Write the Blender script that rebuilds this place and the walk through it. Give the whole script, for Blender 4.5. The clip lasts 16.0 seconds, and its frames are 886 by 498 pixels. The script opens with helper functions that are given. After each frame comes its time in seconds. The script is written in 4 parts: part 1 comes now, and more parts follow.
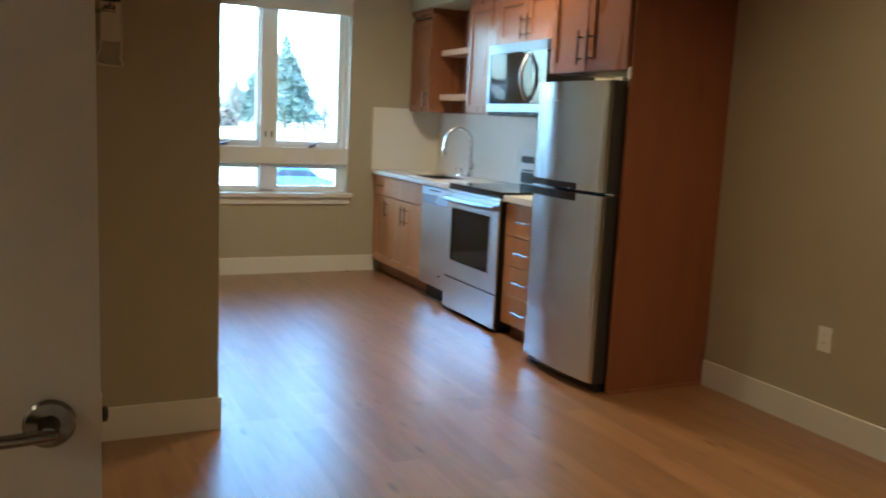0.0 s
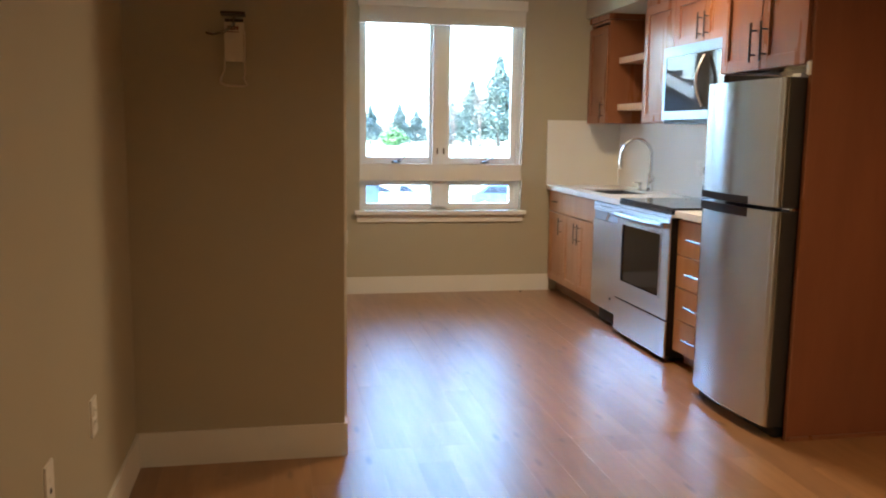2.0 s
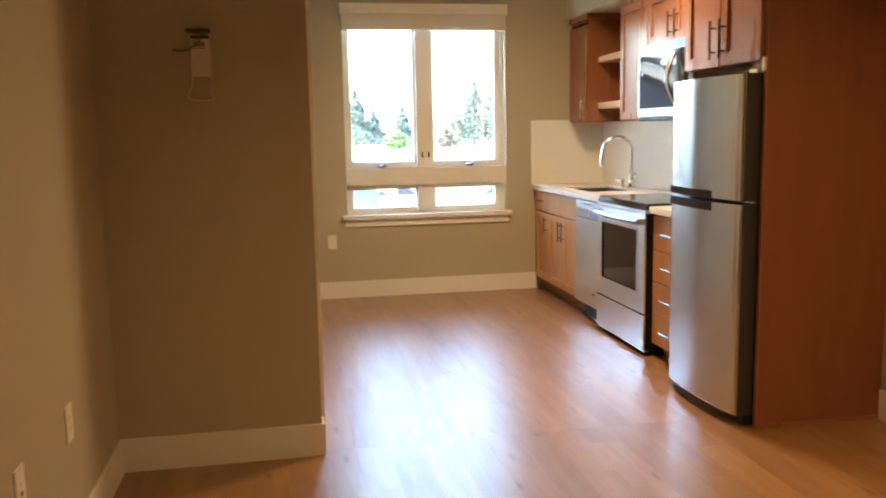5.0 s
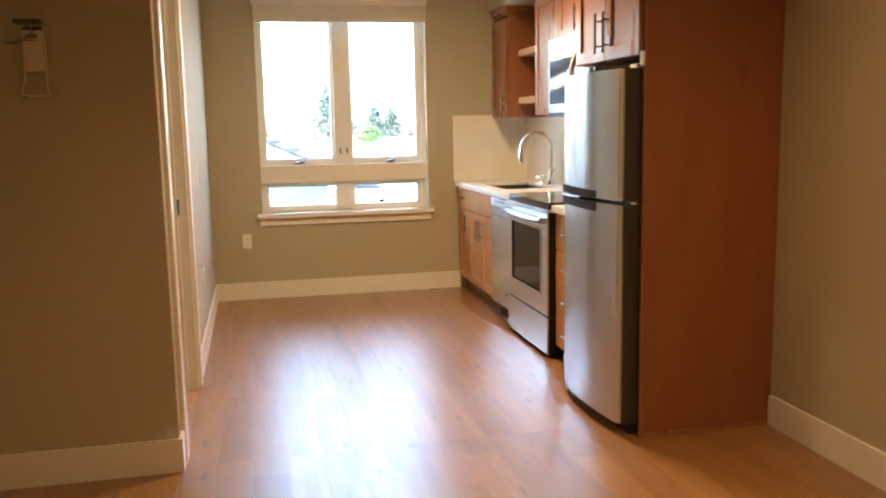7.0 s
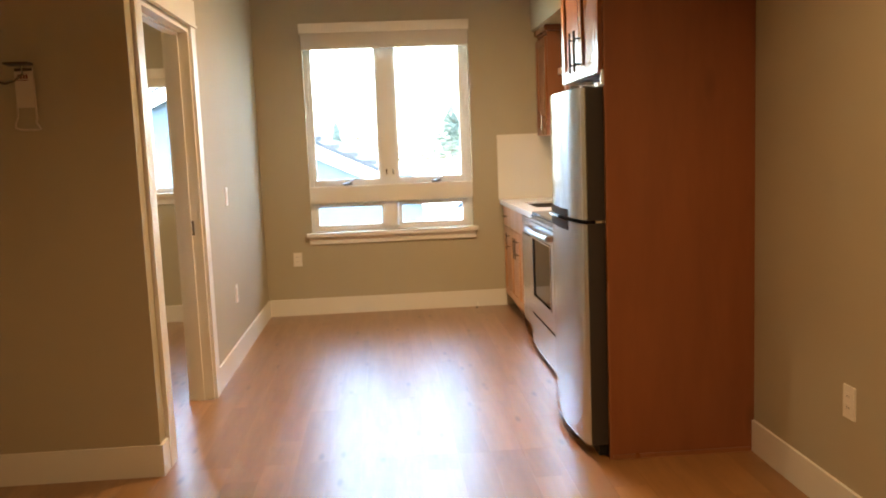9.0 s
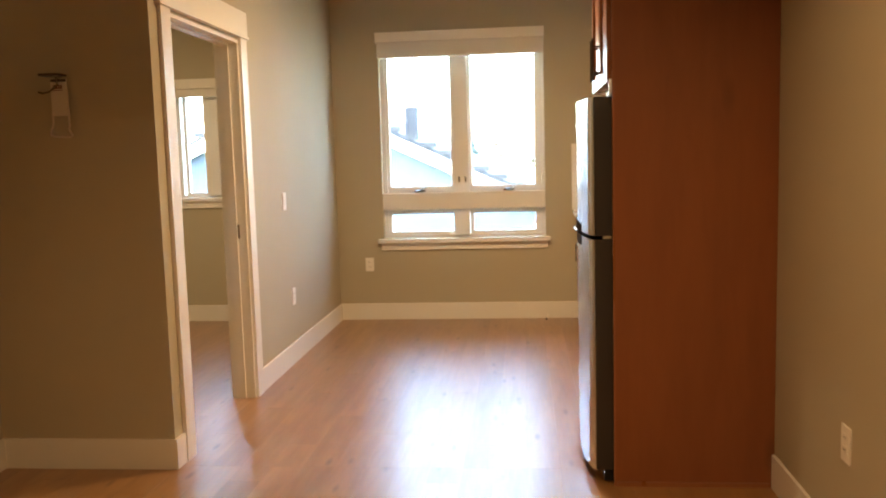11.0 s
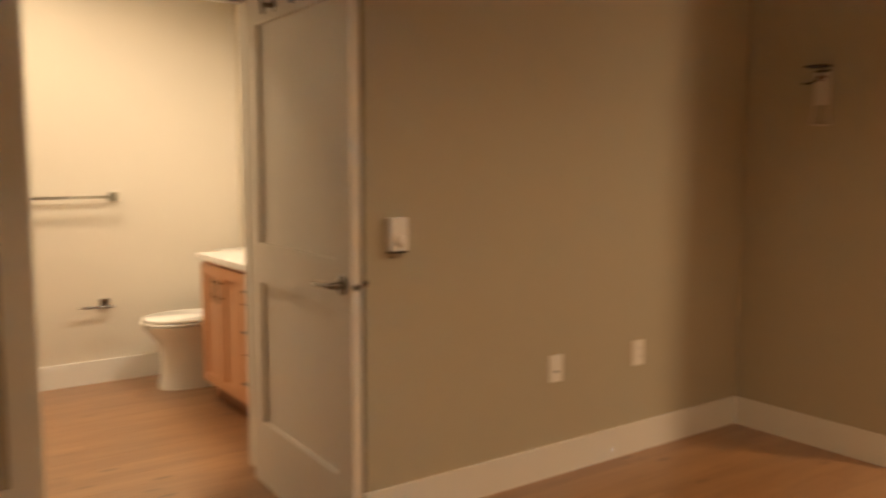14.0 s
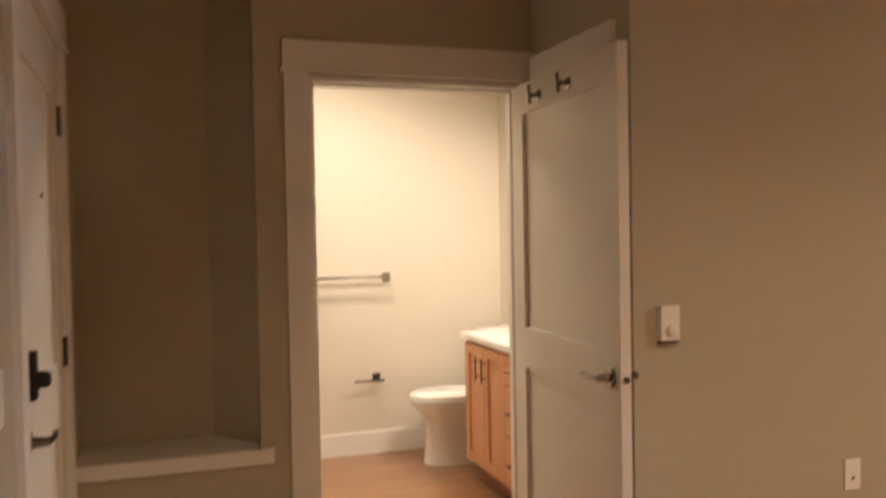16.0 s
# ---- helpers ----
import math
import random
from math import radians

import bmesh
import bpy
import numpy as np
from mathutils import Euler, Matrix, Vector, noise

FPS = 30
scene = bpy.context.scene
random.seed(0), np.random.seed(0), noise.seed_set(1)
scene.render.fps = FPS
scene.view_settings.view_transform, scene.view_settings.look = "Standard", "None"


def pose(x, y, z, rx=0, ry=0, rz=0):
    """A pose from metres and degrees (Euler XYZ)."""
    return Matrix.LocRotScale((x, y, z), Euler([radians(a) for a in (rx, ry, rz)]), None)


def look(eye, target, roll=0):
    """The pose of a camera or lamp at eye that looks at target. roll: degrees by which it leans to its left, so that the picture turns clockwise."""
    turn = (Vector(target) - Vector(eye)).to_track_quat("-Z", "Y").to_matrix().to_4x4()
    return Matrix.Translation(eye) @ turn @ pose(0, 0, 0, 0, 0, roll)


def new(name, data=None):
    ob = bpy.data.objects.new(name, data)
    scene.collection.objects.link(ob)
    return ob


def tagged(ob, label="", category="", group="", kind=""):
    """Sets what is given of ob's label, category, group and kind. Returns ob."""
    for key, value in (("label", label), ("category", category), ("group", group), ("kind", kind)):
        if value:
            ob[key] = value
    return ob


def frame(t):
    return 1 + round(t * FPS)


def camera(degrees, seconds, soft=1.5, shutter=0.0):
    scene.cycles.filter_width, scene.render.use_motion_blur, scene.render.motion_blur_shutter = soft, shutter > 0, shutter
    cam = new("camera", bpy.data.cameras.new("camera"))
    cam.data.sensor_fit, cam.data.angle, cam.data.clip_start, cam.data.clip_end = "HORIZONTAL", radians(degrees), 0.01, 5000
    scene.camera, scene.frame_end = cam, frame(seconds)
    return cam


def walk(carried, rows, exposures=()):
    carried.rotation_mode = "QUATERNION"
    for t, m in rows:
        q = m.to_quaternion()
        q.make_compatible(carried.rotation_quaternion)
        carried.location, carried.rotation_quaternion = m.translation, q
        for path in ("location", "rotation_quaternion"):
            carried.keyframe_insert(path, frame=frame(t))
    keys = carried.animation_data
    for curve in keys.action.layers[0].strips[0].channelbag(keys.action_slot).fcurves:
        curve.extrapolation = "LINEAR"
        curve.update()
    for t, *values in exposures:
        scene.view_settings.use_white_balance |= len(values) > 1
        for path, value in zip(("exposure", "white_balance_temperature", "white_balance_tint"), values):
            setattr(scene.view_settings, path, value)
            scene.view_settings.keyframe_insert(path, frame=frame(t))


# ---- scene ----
cam = camera(55.6, 16.0, soft=1.9, shutter=0.8)
PATH = [
    (0, (-0.683, -3.539, 1.358), (0.177, -1.758, 1.06), 2.7),
    (0.5, (-0.6, -3.456, 1.353), (0.151, -1.626, 1.056), 2.4),
    (1, (-0.478, -3.398, 1.347), (0.157, -1.522, 1.068), 2.3),
    (1.5, (-0.336, -3.385, 1.357), (0.125, -1.459, 1.082), 1.8),
    (2, (-0.272, -3.382, 1.348), (0.111, -1.438, 1.073), 0.8),
    (2.5, (-0.272, -3.4, 1.359), (0.057, -1.447, 1.085), 0.2),
    (3, (-0.326, -3.442, 1.365), (-0.026, -1.482, 1.108), 0.6),
    (5.5, (-0.033, -3.518, 1.364), (0.355, -1.575, 1.089), -1.7),
    (6, (0.083, -3.528, 1.373), (0.484, -1.588, 1.101), -2.1),
    (6.5, (0.223, -3.435, 1.364), (0.646, -1.502, 1.07), -1.1),
    (7, (0.342, -3.42, 1.374), (0.769, -1.488, 1.086), -1.1),
    (7.5, (0.497, -3.479, 1.382), (0.876, -1.533, 1.118), -1.0),
    (8, (0.661, -3.551, 1.381), (0.964, -1.59, 1.131), -1.1),
    (10.5, (1.477, -3.619, 1.369), (1.355, -1.635, 1.144), -2.8),
    (11, (1.582, -3.558, 1.375), (1.389, -1.579, 1.16), -1.6),
    (11.5, (1.7, -3.509, 1.388), (1.43, -1.538, 1.187), -0.2),
    (12, (1.829, -3.528, 1.357), (1.414, -1.581, 1.171), 0.3),
    (12.5, (1.875, -3.583, 1.381), (1.128, -1.739, 1.178), 0.9),
    (13, (1.855, -3.624, 1.371), (0.713, -1.994, 1.174), 0.9),
    (13.5, (1.751, -3.67, 1.356), (0.344, -2.263, 1.155), 0.5),
    (14, (1.73, -3.692, 1.356), (0.114, -2.533, 1.143), 0.1),
    (14.5, (1.705, -3.7, 1.371), (-0.069, -2.806, 1.145), -0.5),
    (15, (1.685, -3.724, 1.371), (-0.184, -3.05, 1.144), -0.7),
    (15.5, (1.678, -3.73, 1.395), (-0.223, -3.129, 1.236), -0.8),
    (16, (1.664, -3.708, 1.419), (-0.233, -3.073, 1.373), -1.0),
]
walk(cam, [(t, look(eye, target, roll)) for t, eye, target, roll in PATH],
     exposures=((0, 4.78, 4600, -9), (1, 4.92, 4850, -3), (2, 5.03, 5100, 1), (3.2, 5.0, 5400, 2), (5.5, 5.42, 6200, 3), (11, 5.37, 6300, 4), (13, 5.45, 6350, 5), (14, 5.5, 5450, 6), (15, 5.65, 4950, 8), (16, 5.8, 4850, 8)))


# ---- world and light ----
world = bpy.data.worlds.new("sky")
scene.world = world
world.use_nodes = True
wn = world.node_tree
sky = wn.nodes.new("ShaderNodeTexSky")
sky.sky_type = "NISHITA"
sky.sun_disc = False
sky.sun_elevation, sky.sun_rotation = radians(40), radians(260)
sky.air_density, sky.dust_density, sky.ozone_density = 1.0, 3.0, 1.0
wn.nodes["Background"].inputs["Strength"].default_value = 0.15
wn.links.new(sky.outputs["Color"], wn.nodes["Background"].inputs["Color"])

sun = new("sun", bpy.data.lights.new("sun", "SUN"))
sun.data.energy, sun.data.angle, sun.data.color = 0.6, radians(20), (1, 0.96, 0.9)
sun.matrix_world = look((-30, 0, 26), (0, 5, 0))


def ceiling_lamp(name, eye, target, watts, size, colour, spread):
    d = bpy.data.lights.new(name, "AREA")
    d.shape, d.size, d.energy, d.color, d.spread = "DISK", size, watts, colour, radians(spread)
    ob = new(name, d)
    ob.matrix_world = look(eye, target)
    return ob


WARM = (1.0, 0.64, 0.33)
ceiling_lamp("ceiling_lamp", (1.65, -1.95, 2.78), (1.65, -1.94, 0), 0.72, 0.22, (1.0, 0.58, 0.27), 136)
ceiling_lamp("kitchen_lamp", (1.6, 1.0, 2.78), (1.6, 1.01, 0), 1.8, 0.5, WARM, 170)
ceiling_lamp("bedroom_lamp", (-1.5, 1.6, 2.78), (-1.5, 1.61, 0), 1.0, 0.3, (1.0, 0.68, 0.38), 170)
ceiling_lamp("vanity_lamp", (-2.15, -1.74, 2.25), (-2.35, -2.5, 0.0), 0.68, 0.3, (1.0, 0.71, 0.43), 178)
# unseen fill light, added to brighten the bathroom floor and open door
ceiling_lamp("bath_fill", (-2.75, -2.85, 2.76), (-2.75, -2.84, 0.0), 0.44, 0.3, (1.0, 0.69, 0.40), 132)


# ---- materials ----
def mat(name, base, rough=0.5, metal=0.0, var=0.06, scale=5.0, bump=0.0, fine=90.0, spec=0.5, stretch=(1, 1, 1), coat=0.0, rvar=0.08, tint=None, rand=0.0, crough=0.15):
    """A surface with a slow stain and a fine grain in colour, gloss and relief."""
    m = bpy.data.materials.new(name)
    m.use_nodes = True
    nt = m.node_tree
    b = nt.nodes["Principled BSDF"]
    tc = nt.nodes.new("ShaderNodeTexCoord")
    mp = nt.nodes.new("ShaderNodeMapping")
    mp.inputs["Scale"].default_value = stretch
    nt.links.new(tc.outputs["Object"], mp.inputs["Vector"])
    vec = mp.outputs["Vector"]
    oi = nt.nodes.new("ShaderNodeObjectInfo")
    if rand:
        ad = nt.nodes.new("ShaderNodeVectorMath")
        ad.operation = "MULTIPLY_ADD"
        nt.links.new(oi.outputs["Random"], ad.inputs[0])
        ad.inputs[1].default_value = (17, 31, 23)
        nt.links.new(vec, ad.inputs[2])
        vec = ad.outputs["Vector"]
    slow = nt.nodes.new("ShaderNodeTexNoise")
    slow.inputs["Scale"].default_value, slow.inputs["Detail"].default_value = scale, 4
    grain = nt.nodes.new("ShaderNodeTexNoise")
    grain.inputs["Scale"].default_value, grain.inputs["Detail"].default_value = fine, 3
    for n in (slow, grain):
        nt.links.new(vec, n.inputs["Vector"])
    mix = nt.nodes.new("ShaderNodeMix")
    mix.data_type = "RGBA"
    other = tint or [c * 0.72 for c in base]
    mix.inputs["A"].default_value = (*[min(1, c * (1 + var)) for c in base], 1)
    mix.inputs["B"].default_value = (*[o * 1.0 for o in other], 1)
    ma = nt.nodes.new("ShaderNodeMath")
    ma.operation = "MULTIPLY_ADD"
    ma.use_clamp = True
    ma.inputs[1].default_value = min(1.0, var * 4)
    ma.inputs[2].default_value = -min(1.0, var * 4) * 0.35 + 0.12 * var
    blend = nt.nodes.new("ShaderNodeMath")
    blend.operation = "MULTIPLY_ADD"
    blend.inputs[1].default_value = 0.35
    nt.links.new(grain.outputs["Fac"], blend.inputs[0])
    nt.links.new(slow.outputs["Fac"], blend.inputs[2])
    src = blend.outputs[0]
    if rand:
        rr = nt.nodes.new("ShaderNodeMath")
        rr.operation = "MULTIPLY_ADD"
        rr.inputs[1].default_value = rand
        nt.links.new(oi.outputs["Random"], rr.inputs[0])
        nt.links.new(src, rr.inputs[2])
        src = rr.outputs[0]
    nt.links.new(src, ma.inputs[0])
    nt.links.new(ma.outputs[0], mix.inputs["Factor"])
    nt.links.new(mix.outputs["Result"], b.inputs["Base Color"])
    rm = nt.nodes.new("ShaderNodeMapRange")
    rm.inputs["From Min"].default_value, rm.inputs["From Max"].default_value = 0.3, 0.7
    rm.inputs["To Min"].default_value, rm.inputs["To Max"].default_value = max(0.02, rough * (1 - rvar)), min(1, rough * (1 + rvar))
    nt.links.new(slow.outputs["Fac"], rm.inputs["Value"])
    nt.links.new(rm.outputs["Result"], b.inputs["Roughness"])
    b.inputs["Metallic"].default_value = metal
    b.inputs["Specular IOR Level"].default_value = spec
    b.inputs["Coat Weight"].default_value = coat
    b.inputs["Coat Roughness"].default_value = crough
    if bump:
        bp = nt.nodes.new("ShaderNodeBump")
        bp.inputs["Strength"].default_value, bp.inputs["Distance"].default_value = bump, 0.002
        nt.links.new(grain.outputs["Fac"], bp.inputs["Height"])
        nt.links.new(bp.outputs["Normal"], b.inputs["Normal"])
    return m


def glass(name, rough=0.0, tint=(0.95, 0.98, 0.97)):
    m = bpy.data.materials.new(name)
    m.use_nodes = True
    b = m.node_tree.nodes["Principled BSDF"]
    b.inputs["Base Color"].default_value = (*tint, 1)
    b.inputs["Transmission Weight"].default_value = 1.0
    b.inputs["Roughness"].default_value = rough
    b.inputs["IOR"].default_value = 1.45
    return m


WALL = mat("greige_wall_paint", (0.445, 0.397, 0.288), 0.72, var=0.03, scale=1.3, bump=0.25, fine=160, spec=0.3)
BATHWALL = mat("cream_bath_paint", (0.66, 0.60, 0.49), 0.6, var=0.02, scale=1.3, bump=0.2, fine=160, spec=0.3)
CEIL = mat("ceiling_paint", (0.74, 0.72, 0.66), 0.85, var=0.02, scale=1.5, bump=0.3, fine=120)
TRIM = mat("white_trim_paint", (0.76, 0.73, 0.66), 0.42, var=0.025, scale=3, bump=0.08, fine=60)
DOORP = mat("white_door_paint", (0.72, 0.67, 0.58), 0.42, var=0.025, scale=2, bump=0.12, fine=80)
VINYL = mat("window_vinyl", (0.80, 0.80, 0.77), 0.38, var=0.02, scale=4)
PLATE = mat("wall_plate_plastic", (0.82, 0.79, 0.72), 0.35, var=0.02, scale=9)
OAK = mat("oak_plank", (0.315, 0.162, 0.058), 0.36, var=0.20, scale=1.5, bump=0.01, fine=6, stretch=(8, 0.8, 8), tint=(0.175, 0.078, 0.026), rvar=0.06, rand=0.42, spec=0.5, coat=0.9, crough=0.40)
OAK.node_tree.nodes["Principled BSDF"].inputs["Coat IOR"].default_value = 1.52
SUBFLOOR = mat("floor_joint", (0.24, 0.125, 0.06), 0.7, var=0.1)
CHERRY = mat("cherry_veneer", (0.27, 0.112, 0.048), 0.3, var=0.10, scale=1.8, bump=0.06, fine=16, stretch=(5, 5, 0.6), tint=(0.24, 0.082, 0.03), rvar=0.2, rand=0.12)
PANELW = mat("cherry_end_panel", (0.245, 0.085, 0.03), 0.42, var=0.18, scale=2.6, bump=0.05, fine=18, stretch=(2.6, 2.6, 0.5), tint=(0.15, 0.046, 0.016), rvar=0.2)
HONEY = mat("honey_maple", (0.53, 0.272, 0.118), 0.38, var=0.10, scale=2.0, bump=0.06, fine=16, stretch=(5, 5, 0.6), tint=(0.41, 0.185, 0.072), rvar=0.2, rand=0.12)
SHELFW = mat("maple_shelf_edge", (0.58, 0.34, 0.19), 0.42, var=0.08, scale=3, stretch=(5, 1, 5))
TOEKICK = mat("toe_kick_wood", (0.25, 0.105, 0.045), 0.5, var=0.1, scale=3)
# one stainless in three bases, lightened or dimmed for how bright its reflections read
STEEL = mat("brushed_stainless", (0.68, 0.70, 0.73), 0.23, 1.0, var=0.012, scale=1.2, fine=26, stretch=(1, 1, 14), rvar=0.0)
DIMMEDSTEEL = mat("dimmed_brushed_stainless", (0.33, 0.345, 0.365), 0.36, 1.0, var=0.012, scale=1.2, fine=26, stretch=(1, 1, 14), rvar=0.0)
FRIDGESTEEL = mat("fridge_stainless", (0.50, 0.50, 0.505), 0.22, 1.0, var=0.012, scale=1.2, fine=26, stretch=(1, 1, 14), rvar=0.0)
for m_ in (STEEL, DIMMEDSTEEL, FRIDGESTEEL):
    brush = m_.node_tree.nodes.new("ShaderNodeCombineXYZ")
    brush.inputs["Z"].default_value = 1.0
    m_.node_tree.links.new(brush.outputs["Vector"], m_.node_tree.nodes["Principled BSDF"].inputs["Tangent"])
    m_.node_tree.nodes["Principled BSDF"].inputs["Anisotropic"].default_value = 0.92
SINKM = mat("sink_steel", (0.07, 0.065, 0.06), 0.45, 0.3, var=0.03)
CHROME = mat("polished_chrome", (0.78, 0.78, 0.79), 0.09, 1.0, var=0.02)
NICKEL = mat("satin_nickel", (0.25, 0.23, 0.21), 0.19, 1.0, var=0.05, scale=20)
BRONZE = mat("dark_nickel", (0.07, 0.06, 0.052), 0.36, 0.5, var=0.06, scale=20)
LOCKM = mat("dark_bronze_lock", (0.03, 0.024, 0.02), 0.65, var=0.06, scale=20, spec=0.1)
BLACKG = mat("black_glass", (0.012, 0.012, 0.014), 0.07, var=0.02, spec=0.4)
SMOKEG = mat("smoked_glass", (0.03, 0.032, 0.036), 0.025, var=0.02, spec=0.17)
BLACKP = mat("black_plastic", (0.012, 0.012, 0.013), 0.42, var=0.05, scale=12, spec=0.28)
FSIDE = mat("fridge_side_enamel", (0.034, 0.031, 0.029), 0.42, var=0.05, scale=6, bump=0.15, fine=220)
QUARTZ = mat("white_quartz", (0.80, 0.775, 0.72), 0.25, var=0.03, scale=14, fine=120)
SPLASH = mat("white_splash_panel", (0.78, 0.745, 0.67), 0.32, var=0.02, scale=4)
PORCELAIN = mat("white_porcelain", (0.84, 0.81, 0.75), 0.12, var=0.015, scale=3, coat=0.3)
BLIND = mat("ivory_blind", (0.74, 0.70, 0.62), 0.55, var=0.03, scale=5)
WIRE = mat("white_coated_wire", (0.60, 0.54, 0.45), 0.4, var=0.03, scale=15)
CARD = mat("white_card", (0.66, 0.61, 0.52), 0.6, var=0.03, scale=12)
CARD2 = mat("glossy_white_card", (0.82, 0.82, 0.80), 0.4, var=0.02, scale=12)
INK = mat("dark_red_ink", (0.16, 0.03, 0.025), 0.6, var=0.05, scale=12)
GLASS = glass("clear_window_glass")
LAWN = mat("winter_grass", (0.16, 0.17, 0.09), 0.9, var=0.15, scale=0.05, bump=0.2, fine=2)
PAVE = mat("pale_concrete", (0.46, 0.45, 0.42), 0.8, var=0.08, scale=0.3, bump=0.2, fine=8)
NEEDLE = mat("conifer_needles", (0.07, 0.095, 0.085), 0.8, var=0.2, scale=0.6, fine=6)
LEAF = mat("bush_leaves", (0.075, 0.14, 0.04), 0.8, var=0.2, scale=1, fine=6)
TWIG = mat("bare_twigs", (0.09, 0.07, 0.06), 0.85, var=0.15, scale=1, fine=8)
# siding is pale; its base carries the blue shade under the eaves
SIDING = mat("eave_shade_siding", (0.055, 0.08, 0.12), 0.7, var=0.05, scale=0.8, fine=20)
ROOFM = mat("grey_shingle", (0.030, 0.034, 0.041), 0.85, var=0.12, scale=2, bump=0.3, fine=30)
CARBLUE = mat("blue_car_paint", (0.06, 0.12, 0.28), 0.25, 0.2, var=0.03, coat=0.6)
CARSILVER = mat("silver_car_paint", (0.55, 0.56, 0.58), 0.28, 0.6, var=0.03, coat=0.6)
TYRE = mat("tyre_rubber", (0.02, 0.02, 0.02), 0.8)


def add_knots(m, size, strength, stretch):
    """Sparse dark knots and short streaks over a timber's colour."""
    nt = m.node_tree
    b = nt.nodes["Principled BSDF"]
    old = b.inputs["Base Color"].links[0].from_socket
    tc = nt.nodes.new("ShaderNodeTexCoord")
    oi = nt.nodes.new("ShaderNodeObjectInfo")
    mp = nt.nodes.new("ShaderNodeMapping")
    mp.inputs["Scale"].default_value = stretch
    nt.links.new(tc.outputs["Object"], mp.inputs["Vector"])
    ad = nt.nodes.new("ShaderNodeVectorMath")
    ad.operation = "MULTIPLY_ADD"
    ad.inputs[1].default_value = (41, 13, 7)
    nt.links.new(oi.outputs["Random"], ad.inputs[0])
    nt.links.new(mp.outputs["Vector"], ad.inputs[2])
    vo = nt.nodes.new("ShaderNodeTexVoronoi")
    vo.inputs["Scale"].default_value = 1.0
    nt.links.new(ad.outputs["Vector"], vo.inputs["Vector"])
    mr = nt.nodes.new("ShaderNodeMapRange")
    mr.inputs["From Min"].default_value, mr.inputs["From Max"].default_value = size * 0.3, size
    mr.inputs["To Min"].default_value, mr.inputs["To Max"].default_value = strength, 0.0
    nt.links.new(vo.outputs["Distance"], mr.inputs["Value"])
    mx = nt.nodes.new("ShaderNodeMix")
    mx.data_type = "RGBA"
    mx.inputs["B"].default_value = (0.07, 0.028, 0.012, 1)
    nt.links.new(mr.outputs["Result"], mx.inputs["Factor"])
    nt.links.new(old, mx.inputs["A"])
    nt.links.new(mx.outputs["Result"], b.inputs["Base Color"])


def add_streaks(m, stretch, low, high, strength, dark):
    """Long irregular grain lines along a board."""
    nt = m.node_tree
    b = nt.nodes["Principled BSDF"]
    old = b.inputs["Base Color"].links[0].from_socket
    tc = nt.nodes.new("ShaderNodeTexCoord")
    oi = nt.nodes.new("ShaderNodeObjectInfo")
    mp = nt.nodes.new("ShaderNodeMapping")
    mp.inputs["Scale"].default_value = stretch
    nt.links.new(tc.outputs["Object"], mp.inputs["Vector"])
    ad = nt.nodes.new("ShaderNodeVectorMath")
    ad.operation = "MULTIPLY_ADD"
    ad.inputs[1].default_value = (53, 29, 11)
    nt.links.new(oi.outputs["Random"], ad.inputs[0])
    nt.links.new(mp.outputs["Vector"], ad.inputs[2])
    no = nt.nodes.new("ShaderNodeTexNoise")
    no.inputs["Scale"].default_value, no.inputs["Detail"].default_value = 1.0, 5
    no.inputs["Distortion"].default_value = 0.6
    nt.links.new(ad.outputs["Vector"], no.inputs["Vector"])
    mr = nt.nodes.new("ShaderNodeMapRange")
    mr.inputs["From Min"].default_value, mr.inputs["From Max"].default_value = low, high
    mr.inputs["To Min"].default_value, mr.inputs["To Max"].default_value = 0.0, strength
    nt.links.new(no.outputs["Fac"], mr.inputs["Value"])
    mx = nt.nodes.new("ShaderNodeMix")
    mx.data_type = "RGBA"
    mx.inputs["B"].default_value = (*dark, 1)
    nt.links.new(mr.outputs["Result"], mx.inputs["Factor"])
    nt.links.new(old, mx.inputs["A"])
    nt.links.new(mx.outputs["Result"], b.inputs["Base Color"])


add_streaks(OAK, (17, 2.6, 1), 0.46, 0.78, 0.42, (0.15, 0.062, 0.02))
add_streaks(PANELW, (9, 9, 1.3), 0.48, 0.8, 0.22, (0.10, 0.03, 0.01))
add_streaks(HONEY, (16, 16, 1.4), 0.48, 0.8, 0.25, (0.26, 0.085, 0.03))
add_streaks(CHERRY, (16, 16, 1.4), 0.48, 0.8, 0.25, (0.16, 0.05, 0.018))
add_knots(OAK, 0.16, 0.7, (9, 2.6, 9))
add_knots(PANELW, 0.16, 0.35, (4.5, 4.5, 1.6))


# ---- building helpers ----
def thing(name, base, label, category, group="", kind=""):
    ob = new(name)
    ob.location = base
    ob.empty_display_size = 0.1
    return tagged(ob, label, category, group, kind)


def root_base(ob):
    p = Vector((0, 0, 0))
    while ob is not None:
        p += ob.location
        ob = ob.parent
    return p


